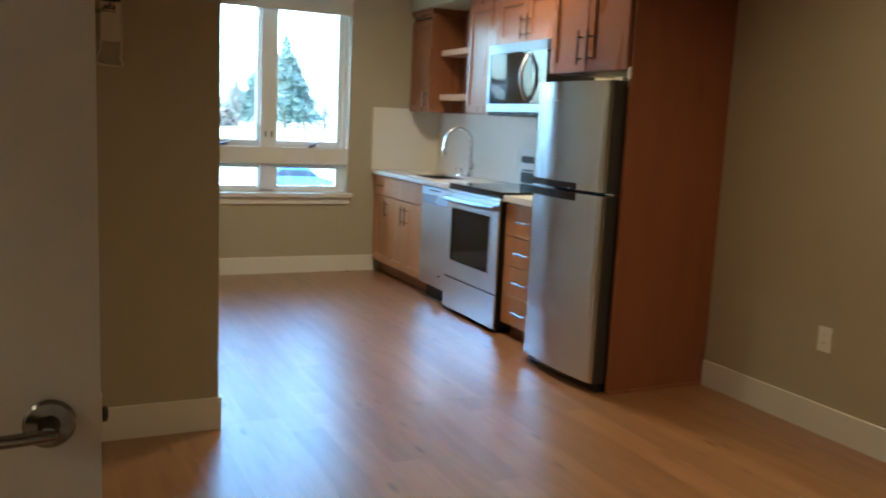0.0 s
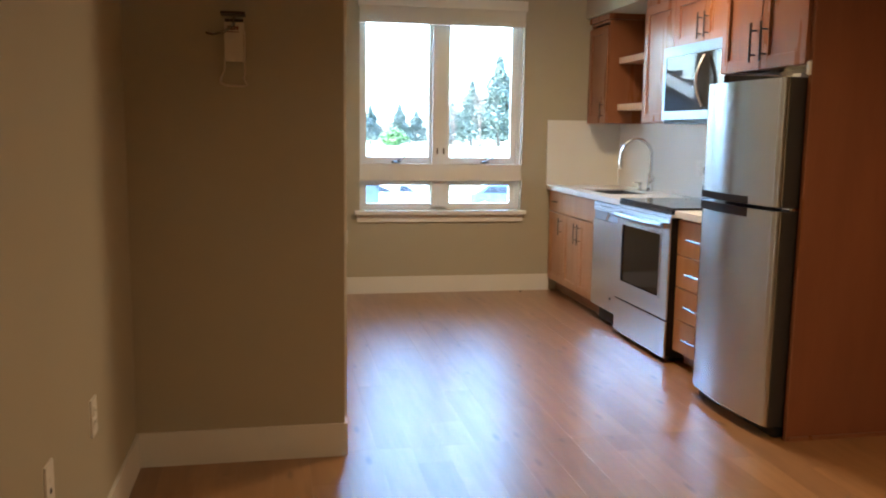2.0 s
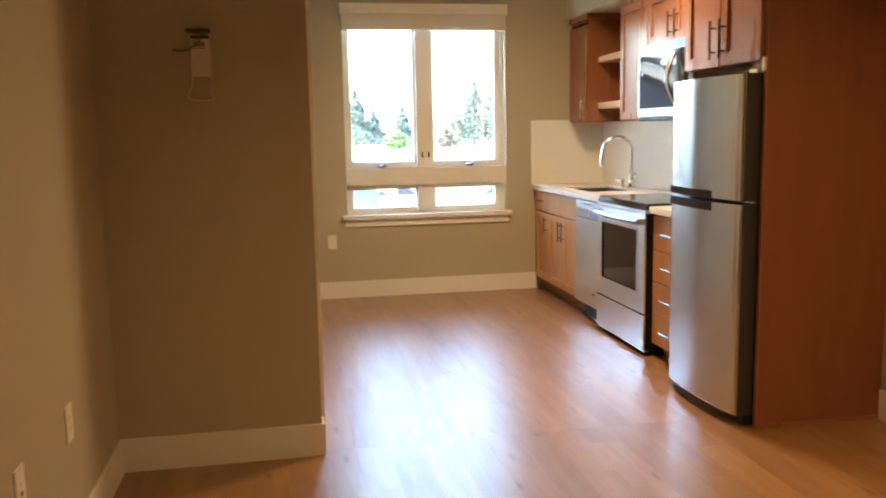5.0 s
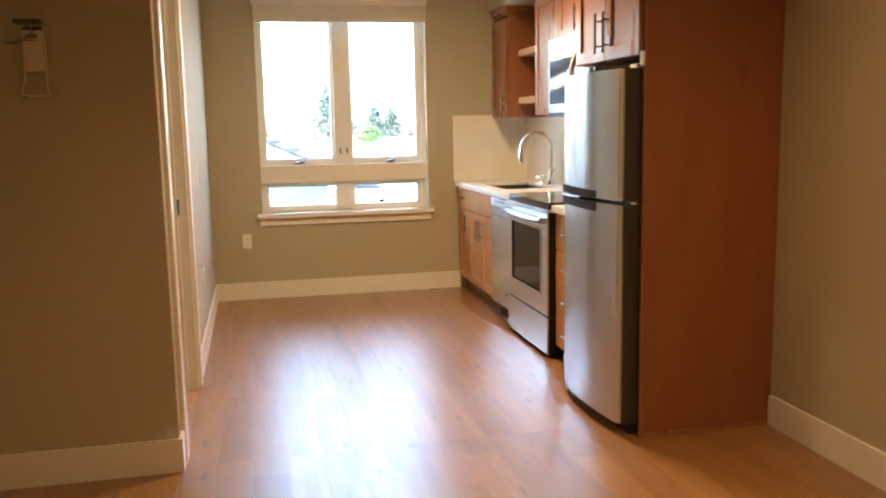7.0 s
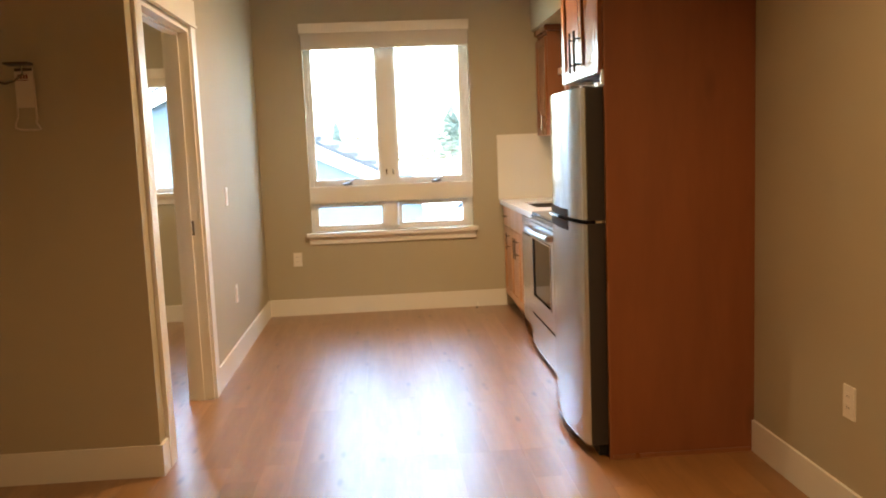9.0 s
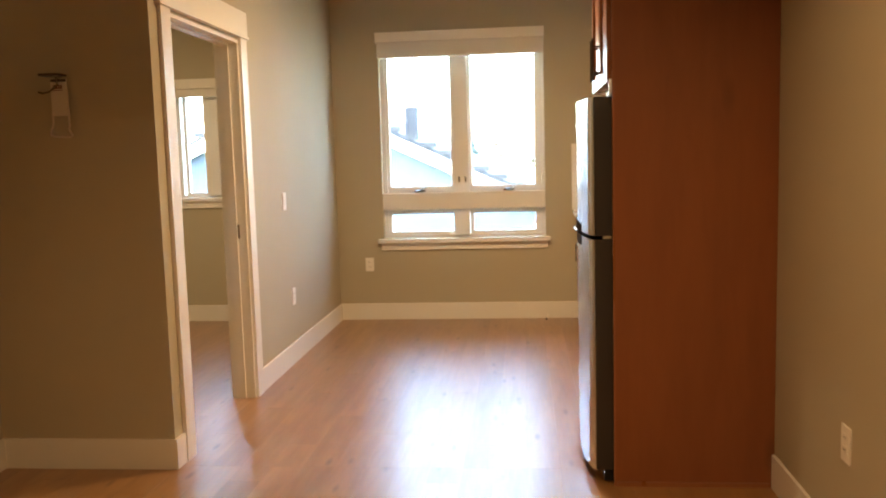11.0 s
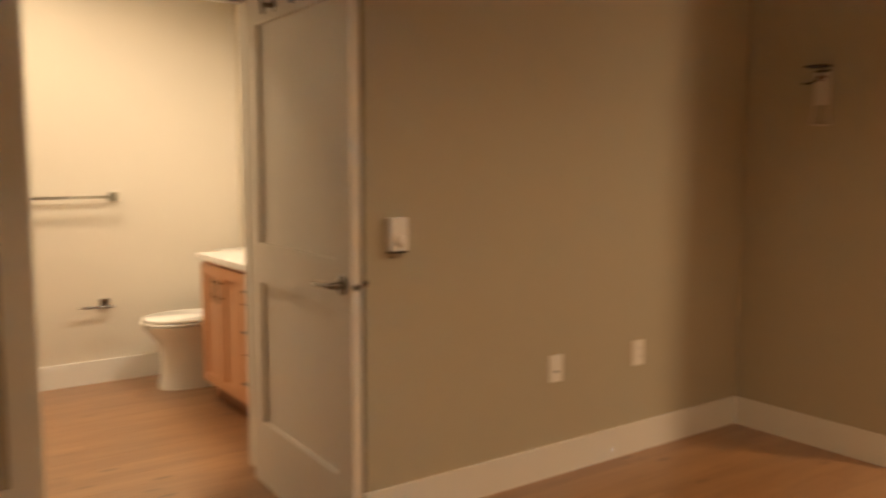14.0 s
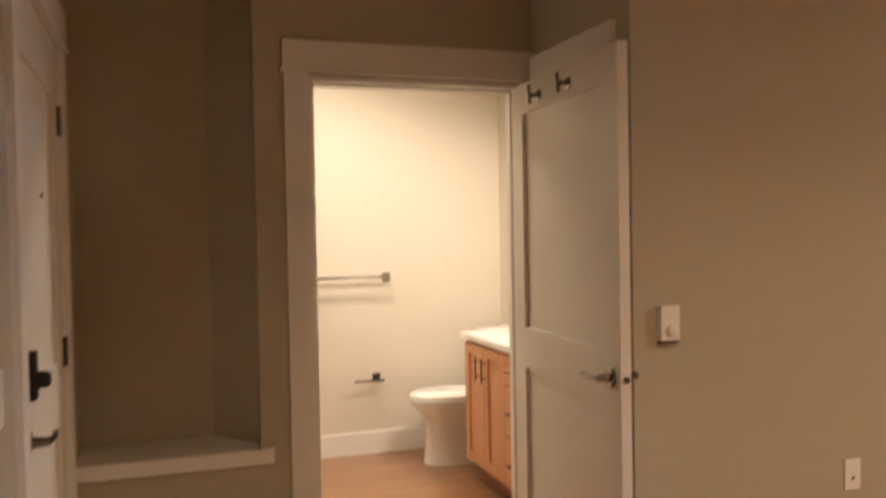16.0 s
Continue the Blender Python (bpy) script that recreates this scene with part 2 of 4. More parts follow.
def part(name, bm, material, parent=None, label="", bev=0.0, smooth=False, seg=1, kind=""):
    """Links a bmesh, given in room coordinates, as one mesh under a thing or part."""
    if bev:
        es = [e for e in bm.edges if len(e.link_faces) == 2 and e.calc_face_angle(0) > 0.5]
        bmesh.ops.bevel(bm, geom=es, offset=bev, segments=seg, profile=0.5, affect="EDGES", clamp_overlap=True)
    bmesh.ops.recalc_face_normals(bm, faces=bm.faces)
    if parent is not None:
        bmesh.ops.translate(bm, verts=bm.verts, vec=-root_base(parent))
    me = bpy.data.meshes.new(name)
    bm.to_mesh(me)
    bm.free()
    if smooth:
        for p in me.polygons:
            p.use_smooth = True
        me.set_sharp_from_angle(angle=radians(40))
    me.materials.append(material)
    ob = new(name, me)
    ob.parent = parent
    if label:
        ob["label"] = label
    if kind:
        ob["kind"] = kind
    return ob


def west(xf):
    """A front that faces -x: u runs along y, v up, w out of the front."""
    return lambda u, v, w: (xf - w, u, v)


def south(yf):
    """A front that faces -y: u runs along x."""
    return lambda u, v, w: (u, yf - w, v)


def east(xf):
    return lambda u, v, w: (xf + w, u, v)


def north(yf):
    return lambda u, v, w: (u, yf + w, v)


def room(u, v, w):
    return (u, v, w)


def bx(bm, a0, a1, b0, b1, c0, c1, f=room):
    vs = [bm.verts.new(f(a, b, c)) for a in (a0, a1) for b in (b0, b1) for c in (c0, c1)]
    for q in ((0, 1, 3, 2), (4, 6, 7, 5), (0, 4, 5, 1), (2, 3, 7, 6), (0, 2, 6, 4), (1, 5, 7, 3)):
        bm.faces.new([vs[i] for i in q])
    return bm


def box(*args):
    return bx(bmesh.new(), *args)


def tube(bm, pts, r, n=10):
    """A round bar along the points."""
    pts = [Vector(p) for p in pts]
    rings = []
    side = None
    for i, p in enumerate(pts):
        d = (pts[min(i + 1, len(pts) - 1)] - pts[max(i - 1, 0)]).normalized()
        if side is None:
            side = d.orthogonal().normalized()
        side = (side - d * side.dot(d)).normalized()
        up = d.cross(side)
        rings.append([bm.verts.new(p + r * (math.cos(a) * side + math.sin(a) * up)) for a in [2 * math.pi * k / n for k in range(n)]])
    for r0, r1 in zip(rings, rings[1:]):
        for k in range(n):
            bm.faces.new((r0[k], r0[(k + 1) % n], r1[(k + 1) % n], r1[k]))
    bm.faces.new(rings[0])
    bm.faces.new(rings[-1])
    return bm


def lathe(bm, centre, axis, prof, n=20, squash=(1, 1)):
    """Rings of (distance along the axis, radius)."""
    axis = Vector(axis).normalized()
    s = axis.orthogonal().normalized()
    t = axis.cross(s)
    rings = [[bm.verts.new(Vector(centre) + axis * d + r * (squash[0] * math.cos(2 * math.pi * k / n) * s + squash[1] * math.sin(2 * math.pi * k / n) * t)) for k in range(n)] for d, r in prof]
    for r0, r1 in zip(rings, rings[1:]):
        for k in range(n):
            bm.faces.new((r0[k], r0[(k + 1) % n], r1[(k + 1) % n], r1[k]))
    bm.faces.new(rings[0])
    bm.faces.new(rings[-1])
    return bm


def arc(c, r, a0, a1, n, fx):
    return [fx(c[0] + r * math.cos(a0 + (a1 - a0) * k / n), c[1] + r * math.sin(a0 + (a1 - a0) * k / n)) for k in range(n + 1)]


def structure(name, bm, material, label, category, bev=0.0):
    ob = part(name, bm, material, None, bev=bev)
    return tagged(ob, label, category, "", "structure")


# ---- the plan: faces of the walls ----
XP, YB, YW, XL, XR, XK, XB, YE, YR = -0.013, 0.013, 3.545, -0.84, 2.58, 2.65, -1.634, -4.03, -2.19
H = 2.80


def wall_x(bm, x0, x1, y0, y1, holes=(), z1=H):
    """A wall along y between the faces x0 and x1, with holes (y0, y1, z0, z1) in order."""
    y = y0
    for a, b, lo, hi in holes:
        if a > y:
            bx(bm, x0, x1, y, a, 0, z1)
        if lo > 0:
            bx(bm, x0, x1, a, b, 0, lo)
        if hi < z1:
            bx(bm, x0, x1, a, b, hi, z1)
        y = b
    if y < y1:
        bx(bm, x0, x1, y, y1, 0, z1)
    return bm


def wall_y(bm, y0, y1, x0, x1, holes=(), z1=H):
    x = x0
    for a, b, lo, hi in holes:
        if a > x:
            bx(bm, x, a, y0, y1, 0, z1)
        if lo > 0:
            bx(bm, a, b, y0, y1, 0, lo)
        if hi < z1:
            bx(bm, a, b, y0, y1, hi, z1)
        x = b
    if x < x1:
        bx(bm, x, x1, y0, y1, 0, z1)
    return bm


KW = (0.385, 1.765, 0.70, 2.36)
BW = (-1.43, -0.35, 1.085, 2.04)
structure("wall_north", wall_y(bmesh.new(), YW, YW + 0.18, -2.72, XK + 0.12, (BW, KW)), WALL, "greige painted exterior wall with window openings", "wall")
structure("wall_east", wall_x(bmesh.new(), XR, XR + 0.19, YE - 0.12, -0.12), WALL, "greige painted wall beside the fridge panel", "wall")
structure("wall_kitchen", wall_x(bmesh.new(), XK, XK + 0.12, -0.12, YW), WALL, "greige painted wall behind the kitchen units", "wall")
structure("wall_bedroom", wall_x(bmesh.new(), XP - 0.125, XP, YB, YW, ((0.205, 1.165, 0, 2.07),)), WALL, "greige painted partition with a cased doorway", "wall")
structure("wall_stub", wall_y(bmesh.new(), YB, YB + 0.12, -2.72, XP - 0.125), WALL, "greige painted wall that juts into the room", "wall")
structure("wall_west", wall_x(bmesh.new(), XL - 0.12, XL, YR, YB), WALL, "greige painted wall with thermostat and outlets", "wall")
structure("wall_closet", wall_y(bmesh.new(), YR, YR + 0.12, XB, XL - 0.12), WALL, "greige painted return wall behind the open door", "wall")
structure("wall_bath", wall_x(bmesh.new(), XB - 0.12, XB, YE, YR + 0.12, ((YE, -3.36, 0.525, H), (-3.15, -2.245, 0, 2.032))), WALL, "greige painted wall with niche and bathroom doorway", "wall")
structure("wall_entry", wall_y(bmesh.new(), YE - 0.12, YE, -2.05, XR, ((-1.47, -0.52, 0, 2.05),)), WALL, "greige painted wall around the entry door", "wall")
nb = bmesh.new()
bx(nb, -2.05, -1.95, YE, -3.52, 0, H)
pts = [(XB - 0.12, -3.36), (-1.95, -3.52), (-2.05, -3.52), (-2.05, -3.30), (XB - 0.12, -3.30)]
lo = [nb.verts.new((x, y, 0)) for x, y in pts]
hi = [nb.verts.new((x, y, H)) for x, y in pts]
nb.faces.new(lo)
nb.faces.new(hi)
for k in range(5):
    nb.faces.new((lo[k], lo[(k + 1) % 5], hi[(k + 1) % 5], hi[k]))
structure("wall_niche", nb, WALL, "greige painted back and angled side of niche", "wall")
structure("wall_bath_west", box(-3.67, -3.55, -3.72, -1.44, 0, H), BATHWALL, "cream painted bathroom back wall", "wall")
structure("wall_bath_north", box(-3.55, -0.96, -1.56, -1.44, 0, H), BATHWALL, "cream painted wall behind the vanity", "wall")
structure("wall_bath_south", box(-3.55, -2.05, -3.72, -3.60, 0, H), BATHWALL, "cream painted bathroom side wall", "wall")
structure("wall_bedroom_west", box(-2.72, -2.60, YB + 0.12, YW, 0, H), WALL, "greige painted bedroom wall", "wall")
structure("ceiling", box(-3.8, 3.0, YE - 0.2, YW + 0.18, H, H + 0.15), CEIL, "off-white painted ceiling", "ceiling")
sf = bmesh.new()
bx(sf, 2.30, XK, 0.62, YW, 2.31, H)
bx(sf, 1.95, XK, -0.12, 0.62, 2.31, H)
structure("soffit", sf, WALL, "greige painted soffit above the kitchen cabinets", "soffit", bev=0.003)
structure("floor", box(-3.8, 3.0, YE - 0.2, YW + 0.18, -0.15, -0.010), SUBFLOOR, "warm oak plank floor with satin finish", "floor")


# ---- baseboards ----
def baseboard(a0, a1, f):
    bm = bmesh.new()
    bx(bm, a0, a1, 0.0, 0.14, -0.002, 0.013, f)
    return structure("baseboard", bm, TRIM, "flat white painted baseboard on the wall", "baseboard", bev=0.003)


baseboard(XL, XP + 0.013, south(YB))
baseboard(YB, 0.103, east(XP))
baseboard(1.268, YW, east(XP))
baseboard(XP + 0.013, 2.03, south(YW))
baseboard(YR - 0.013, YB - 0.013, east(XL))
baseboard(YE, -0.145, west(XR))
baseboard(YE + 0.013, -3.245, east(XB))
baseboard(-0.42, XR - 0.013, north(YE))
baseboard(-2.60, XP - 0.125, south(YW))
baseboard(-3.55, -2.84, south(-1.56))
baseboard(-3.60, -1.573, east(-3.55))


# ---- door casings ----
def casing(name, f, u0, u1, top, width, head, over, label, legs=(True, True)):
    t = thing(name, f(u0, 0, 0), label, "door casing", kind="structure")
    if legs[0]:
        part("side_casing", bx(bmesh.new(), u0 - width, u0, 0, top, -0.002, 0.018, f), TRIM, t, bev=0.003)
    if legs[1]:
        part("side_casing", bx(bmesh.new(), u1, u1 + width, 0, top, -0.002, 0.018, f), TRIM, t, bev=0.003)
    part("head_bead", bx(bmesh.new(), u0 - width - over, u1 + over + (width if legs[1] else 0), top, top + 0.016, -0.002, 0.028, f), TRIM, t, bev=0.003)
    part("head_casing", bx(bmesh.new(), u0 - width - over * 0.4, u1 + over * 0.4 + (width if legs[1] else 0), top + 0.016, top + head, -0.002, 0.022, f), TRIM, t, bev=0.003)
    return t


def jamb(name, f, u0, u1, top, depth, stop=True):
    """Lining of an opening through a wall, seen from the face f."""
    t = thing(name, f(u0, 0, -depth / 2), "white painted door jamb with stop", "door jamb", kind="structure")
    for q in ((u0, u0 + 0.018, 0, top - 0.018), (u1 - 0.018, u1, 0, top - 0.018)):
        part("side_lining", bx(bmesh.new(), *q, -depth, 0.001, f), TRIM, t)
    part("head_lining", bx(bmesh.new(), u0, u1, top - 0.018, top, -depth, 0.001, f), TRIM, t)
    if stop:
        for q in ((u0 + 0.018, u0 + 0.03, 0, top - 0.03), (u1 - 0.03, u1 - 0.018, 0, top - 0.03), (u0 + 0.018, u1 - 0.018, top - 0.03, top - 0.018)):
            part("stop", bx(bmesh.new(), *q, -depth * 0.75, -depth * 0.42, f), TRIM, t, bev=0.002)
    return t


casing("casing_bedroom", east(XP), 0.205, 1.165, 2.085, 0.102, 0.15, 0.02, "white painted casing around the bedroom doorway")
jamb("jamb_bedroom", east(XP), 0.205, 1.165, 2.07, 0.125)
cs = thing("casing_bedroom_inner", (XP - 0.125, 0.2, 0), "white painted casing on bedroom side of doorway", "door casing", kind="structure")
part("side_casing", box(XP - 0.143, XP - 0.123, 1.165, 1.265, 0, 2.2), TRIM, cs, bev=0.003)
part("side_casing", box(XP - 0.143, XP - 0.123, 0.136, 0.205, 0, 2.2), TRIM, cs, bev=0.003)
sp = bmesh.new()
bx(sp, XP - 0.09, XP - 0.04, 1.145, 1.1475, 0.945, 1.025)
tg = thing("strike_plate", (XP - 0.065, 1.1465, 0.95), "small dark metal strike plate in white jamb", "strike plate")
part("plate", sp, NICKEL, tg)
part("hole", box(XP - 0.073, XP - 0.055, 1.1443, 1.1452, 0.965, 1.005), BLACKP, tg)

cbt = casing("casing_bath", east(XB), -3.15, -2.245, 2.04, 0.095, 0.125, 0.014, "white painted casing around the bathroom doorway", legs=(True, False))
part("side_casing", bx(bmesh.new(), -2.245, -2.192, 0, 2.04, -0.002, 0.018, east(XB)), TRIM, cbt, bev=0.003)
part("head_end", bx(bmesh.new(), -2.2385, -2.192, 2.041, 2.165, -0.002, 0.022, east(XB)), TRIM, cbt)
jamb("jamb_bath", east(XB), -3.15, -2.245, 2.032, 0.12)
casing("casing_closet", south(YR), -1.52, -1.02, 2.02, 0.085, 0.12, 0.006, "white painted closet door casing behind the open door")
structure("closet_door", bx(bmesh.new(), -1.52, -1.02, 0.01, 2.02, -0.002, 0.008, south(YR)), DOORP, "closed white closet door behind the bathroom door", "door", bev=0.002)
casing("casing_entry", north(YE), -1.47, -0.52, 2.06, 0.09, 0.13, 0.012, "white painted casing around the entry door")
jamb("jamb_entry", north(YE), -1.47, -0.52, 2.05, 0.12, stop=False)


# ---- windows ----
def window_unit(name, x0, x1, z0, z1, cells, posts, label, depth=0.075):
    """Vinyl window set back in the opening; cells (x0, x1, z0, z1) are the clear glass."""
    w = thing(name, (x0, YW + depth, z0), label, "window", kind="structure")
    y0, y1 = YW + depth, YW + depth + 0.07
    fr = bmesh.new()
    for a in (bx(fr, x0, x0 + 0.035, y0, y1, z0, z1), bx(fr, x1 - 0.035, x1, y0, y1, z0, z1), bx(fr, x0 + 0.035, x1 - 0.035, y0, y1, z0, z0 + 0.025), bx(fr, x0 + 0.035, x1 - 0.035, y0, y1, z1 - 0.035, z1)):
        pass
    part("window_frame", fr, VINYL, w, bev=0.003)
    for q in posts:
        part("mullion", box(*q), VINYL, w, bev=0.003)
    for a, b, c, d in cells:
        s = bmesh.new()
        e, ys, ye = 0.030, y0 + 0.012, y0 + 0.055
        bx(s, a - e, a, ys, ye, c - e, d + e)
        bx(s, b, b + e, ys, ye, c - e, d + e)
        bx(s, a, b, ys, ye, c - e, c)
        bx(s, a, b, ys, ye, d, d + e)
        sash = part("sash", s, VINYL, w, bev=0.003)
        g = part("pane", box(a, b, y0 + 0.03, y0 + 0.036, c, d), GLASS, sash)
        g.visible_shadow = False
    return w


kw = window_unit("window_1", 0.385, 1.765, 0.70, 2.36,
                 ((0.447, 0.972, 1.137, 2.30), (1.15, 1.683, 1.137, 2.30), (0.447, 0.985, 0.75, 0.902), (1.158, 1.683, 0.75, 0.902)),
                 ((0.998, 1.124, YW + 0.045, YW + 0.145, 0.725, 2.325), (1.709, 1.7295, YW + 0.09, YW + 0.145, 0.726, 2.324), (0.42, 0.998, YW + 0.10, YW + 0.145, 0.93, 1.11), (1.124, 1.73, YW + 0.10, YW + 0.145, 0.93, 1.11)),
                 "white vinyl casement window over two low fixed panes")
part("transom_band", box(0.386, 1.764, YW + 0.004, YW + 0.10, 0.945, 1.082), TRIM, kw, "painted band between upper and lower panes", bev=0.004)
for cx in (0.70, 1.46):
    cr = part("crank", lathe(bmesh.new(), (cx, YW + 0.07, 1.092), (0, 0, 1), ((0, 0.03), (0.014, 0.028), (0.02, 0.012)), 16, (2.2, 0.7)), NICKEL, kw, "folding nickel crank handle")
    part("crank_arm", tube(bmesh.new(), ((cx, YW + 0.065, 1.11), (cx + 0.04, YW + 0.055, 1.125), (cx + 0.075, YW + 0.05, 1.15)), 0.005, 8), NICKEL, cr)
for cx in (1.035, 1.09):
    part("latch", box(cx, cx + 0.01, YW + 0.037, YW + 0.045, 1.17, 1.215), NICKEL, kw)
st = thing("window_sill", (1.07, YW, 0.6), "white painted sill and apron under kitchen window", "window sill", kind="structure")
part("stool", box(0.345, 1.80, YW - 0.055, YW + 0.075, 0.665, 0.698), TRIM, st, bev=0.005)
part("apron", box(0.365, 1.78, YW - 0.02, YW + 0.002, 0.603, 0.665), TRIM, st, bev=0.003)


def roller_blind(name, x0, x1, top, box_h, low, label):
    """Valance with a raised stack of thin slats."""
    t = thing(name, ((x0 + x1) / 2, YW, top), label, "window blind")
    part("valance", box(x0, x1, YW - 0.058, YW + 0.002, top - box_h, top), BLIND, t, bev=0.004)
    n = max(3, int((top - box_h - low) / 0.011))
    for k in range(n):
        z = low + 0.018 + (top - box_h - low - 0.018) * k / n
        part("slat", box(x0 + 0.012, x1 - 0.012, YW - 0.045, YW - 0.003, z, z + 0.0075), BLIND, t)
    part("bottom_rail", box(x0 + 0.012, x1 - 0.012, YW - 0.048, YW - 0.002, low, low + 0.016), BLIND, t, bev=0.002)
    return t


kb = roller_blind("window_blind", 0.372, 1.77, 2.425, 0.082, 2.215, "ivory slatted blind raised up under its valance")
part("lift_cord", tube(bmesh.new(), ((1.735, YW - 0.03, 2.215), (1.735, YW - 0.028, 1.6), (1.737, YW - 0.03, 0.75)), 0.0022, 6), BLIND, kb)

window_unit("window_2", -1.43, -0.35, 1.085, 2.04,
            ((-1.345, -1.185, 1.13, 1.985), (-0.90, -0.43, 1.13, 1.985)),
            ((-1.165, -0.925, YW + 0.02, YW + 0.145, 1.11, 2.005),),
            "white vinyl bedroom window seen through the doorway")
sb = thing("window_sill", (-0.9, YW, 1.0), "white painted sill and apron under bedroom window", "window sill", kind="structure")
part("stool", box(-1.46, -0.32, YW - 0.04, YW + 0.075, 1.06, 1.088), TRIM, sb, bev=0.004)
part("apron", box(-1.45, -0.33, YW - 0.018, YW + 0.002, 1.0, 1.06), TRIM, sb, bev=0.003)
roller_blind("window_blind", -1.445, -0.335, 2.105, 0.082, 1.955, "ivory slatted blind raised above bedroom window")


# ---- cabinets ----
def shaker(f, u0, u1, v0, v1, w0, w1, rail=0.058):
    bm = bmesh.new()
    bx(bm, u0, u0 + rail, v0, v1, w0, w1, f)
    bx(bm, u1 - rail, u1, v0, v1, w0, w1, f)
    bx(bm, u0 + rail, u1 - rail, v0, v0 + rail, w0, w1, f)
    bx(bm, u0 + rail, u1 - rail, v1 - rail, v1, w0, w1, f)
    bmesh.ops.bevel(bm, geom=bm.edges[:], offset=0.0015, segments=1, affect="EDGES")
    bx(bm, u0 + rail, u1 - rail, v0 + rail, v1 - rail, w0, w1 - 0.010, f)
    return bm


def pull(f, u, v, length, upright, w):
    """A round bar pull on two posts."""
    bm = bmesh.new()
    h = length / 2
    ends = [(u, v - h), (u, v + h)] if upright else [(u - h, v), (u + h, v)]
    tube(bm, [f(*e, w + 0.03) for e in ends], 0.0052, 10)
    for s in (-0.62, 0.62):
        p = (u, v + s * h) if upright else (u + s * h, v)
        tube(bm, [f(*p, w - 0.001), f(*p, w + 0.03)], 0.0042, 8)
    return bm


def cabinet(name, label, f, u0, u1, v0, v1, depth, fronts, wood, group, toe=0.0, base=None, metal=NICKEL, top=True):
    """fronts: (kind, u0, u1, v0, v1, pull or None); pull: (u, v, length, upright)."""
    t = thing(name, f((u0 + u1) / 2, 0 if toe else v0, -depth / 2), label, "cabinet", group)
    c = bmesh.new()
    th = 0.018
    zb = v0 + toe
    bx(c, u0 + 0.001, u0 + th, zb, v1, -depth, 0, f)
    bx(c, u1 - th, u1 - 0.001, zb, v1, -depth, 0, f)
    bx(c, u0 + th, u1 - th, zb, zb + th, -depth, 0, f)
    bx(c, u0 + th, u1 - th, zb + th, v1, -depth, -depth + 0.012, f)
    if top:
        bx(c, u0 + th, u1 - th, v1 - th, v1, -depth + 0.012, 0, f)
    part("carcass", c, wood, t)
    if toe:
        part("toe_kick", bx(bmesh.new(), u0 + 0.001, u1 - 0.001, v0, zb, -0.075, -0.06, f), TOEKICK, t)
    for kind, a, b, lo_, hi_, pl in fronts:
        g = 0.0022
        if kind == "door":
            d = part("door", shaker(f, a + g, b - g, lo_ + g, hi_ - g, 0.001, 0.02), wood, t)
        else:
            d = part("drawer_front", bx(bmesh.new(), a + g, b - g, lo_ + g, hi_ - g, 0.001, 0.02, f), wood, t, bev=0.0015)
        if pl:
            part("pull", pull(f, *pl, 0.02), metal, d, "satin nickel bar pull")
    return t


XF = 2.042
F = west(XF)
BG = "kitchen base cabinets"
dep = XK - XF - 0.004
cabinet("base_cabinet", "narrow honey cherry base cabinet beneath quartz counter, beside window wall", F, 3.165, YW - 0.002, 0, 0.874, dep,
        (("drawer", 3.165, 3.54, 0.698, 0.866, (3.35, 0.785, 0.11, False)), ("door", 3.165, 3.54, 0.11, 0.69, (3.21, 0.59, 0.14, True))), HONEY, BG, toe=0.10)
cabinet("sink_cabinet", "honey cherry sink cabinet with two shaker doors", F, 2.445, 3.163, 0, 0.874, dep,
        (("drawer", 2.445, 3.163, 0.698, 0.866, None), ("door", 2.445, 2.803, 0.11, 0.69, (2.765, 0.575, 0.16, True)), ("door", 2.805, 3.163, 0.11, 0.69, (2.843, 0.575, 0.16, True))), HONEY, BG, toe=0.10, top=False)
cabinet("drawer_cabinet", "honey cherry drawer cabinet with four drawers, between range and fridge", F, 0.66, 1.148, 0, 0.874, dep,
        tuple(("drawer", 0.66, 1.148, a, b, (0.905, (a + b) / 2, 0.16, False)) for a, b in ((0.085, 0.275), (0.277, 0.466), (0.468, 0.656), (0.658, 0.862))), HONEY, BG, toe=0.08, metal=DIMMEDSTEEL)

UX = 2.355
U = west(UX)
UG = "kitchen wall cabinets"
ud = XK - UX - 0.004
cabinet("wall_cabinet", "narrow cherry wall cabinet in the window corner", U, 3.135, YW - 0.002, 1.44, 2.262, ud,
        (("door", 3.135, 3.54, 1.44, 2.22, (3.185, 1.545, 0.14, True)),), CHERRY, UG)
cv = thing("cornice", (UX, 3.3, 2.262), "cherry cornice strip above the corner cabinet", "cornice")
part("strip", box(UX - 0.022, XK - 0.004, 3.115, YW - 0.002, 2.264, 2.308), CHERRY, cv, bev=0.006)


def top_rail(cab, f, u0, u1, v0, v1):
    part("top_rail", bx(bmesh.new(), u0 + 0.001, u1 - 0.001, v0, v1, 0.001, 0.016, f), CHERRY, cab, bev=0.001)


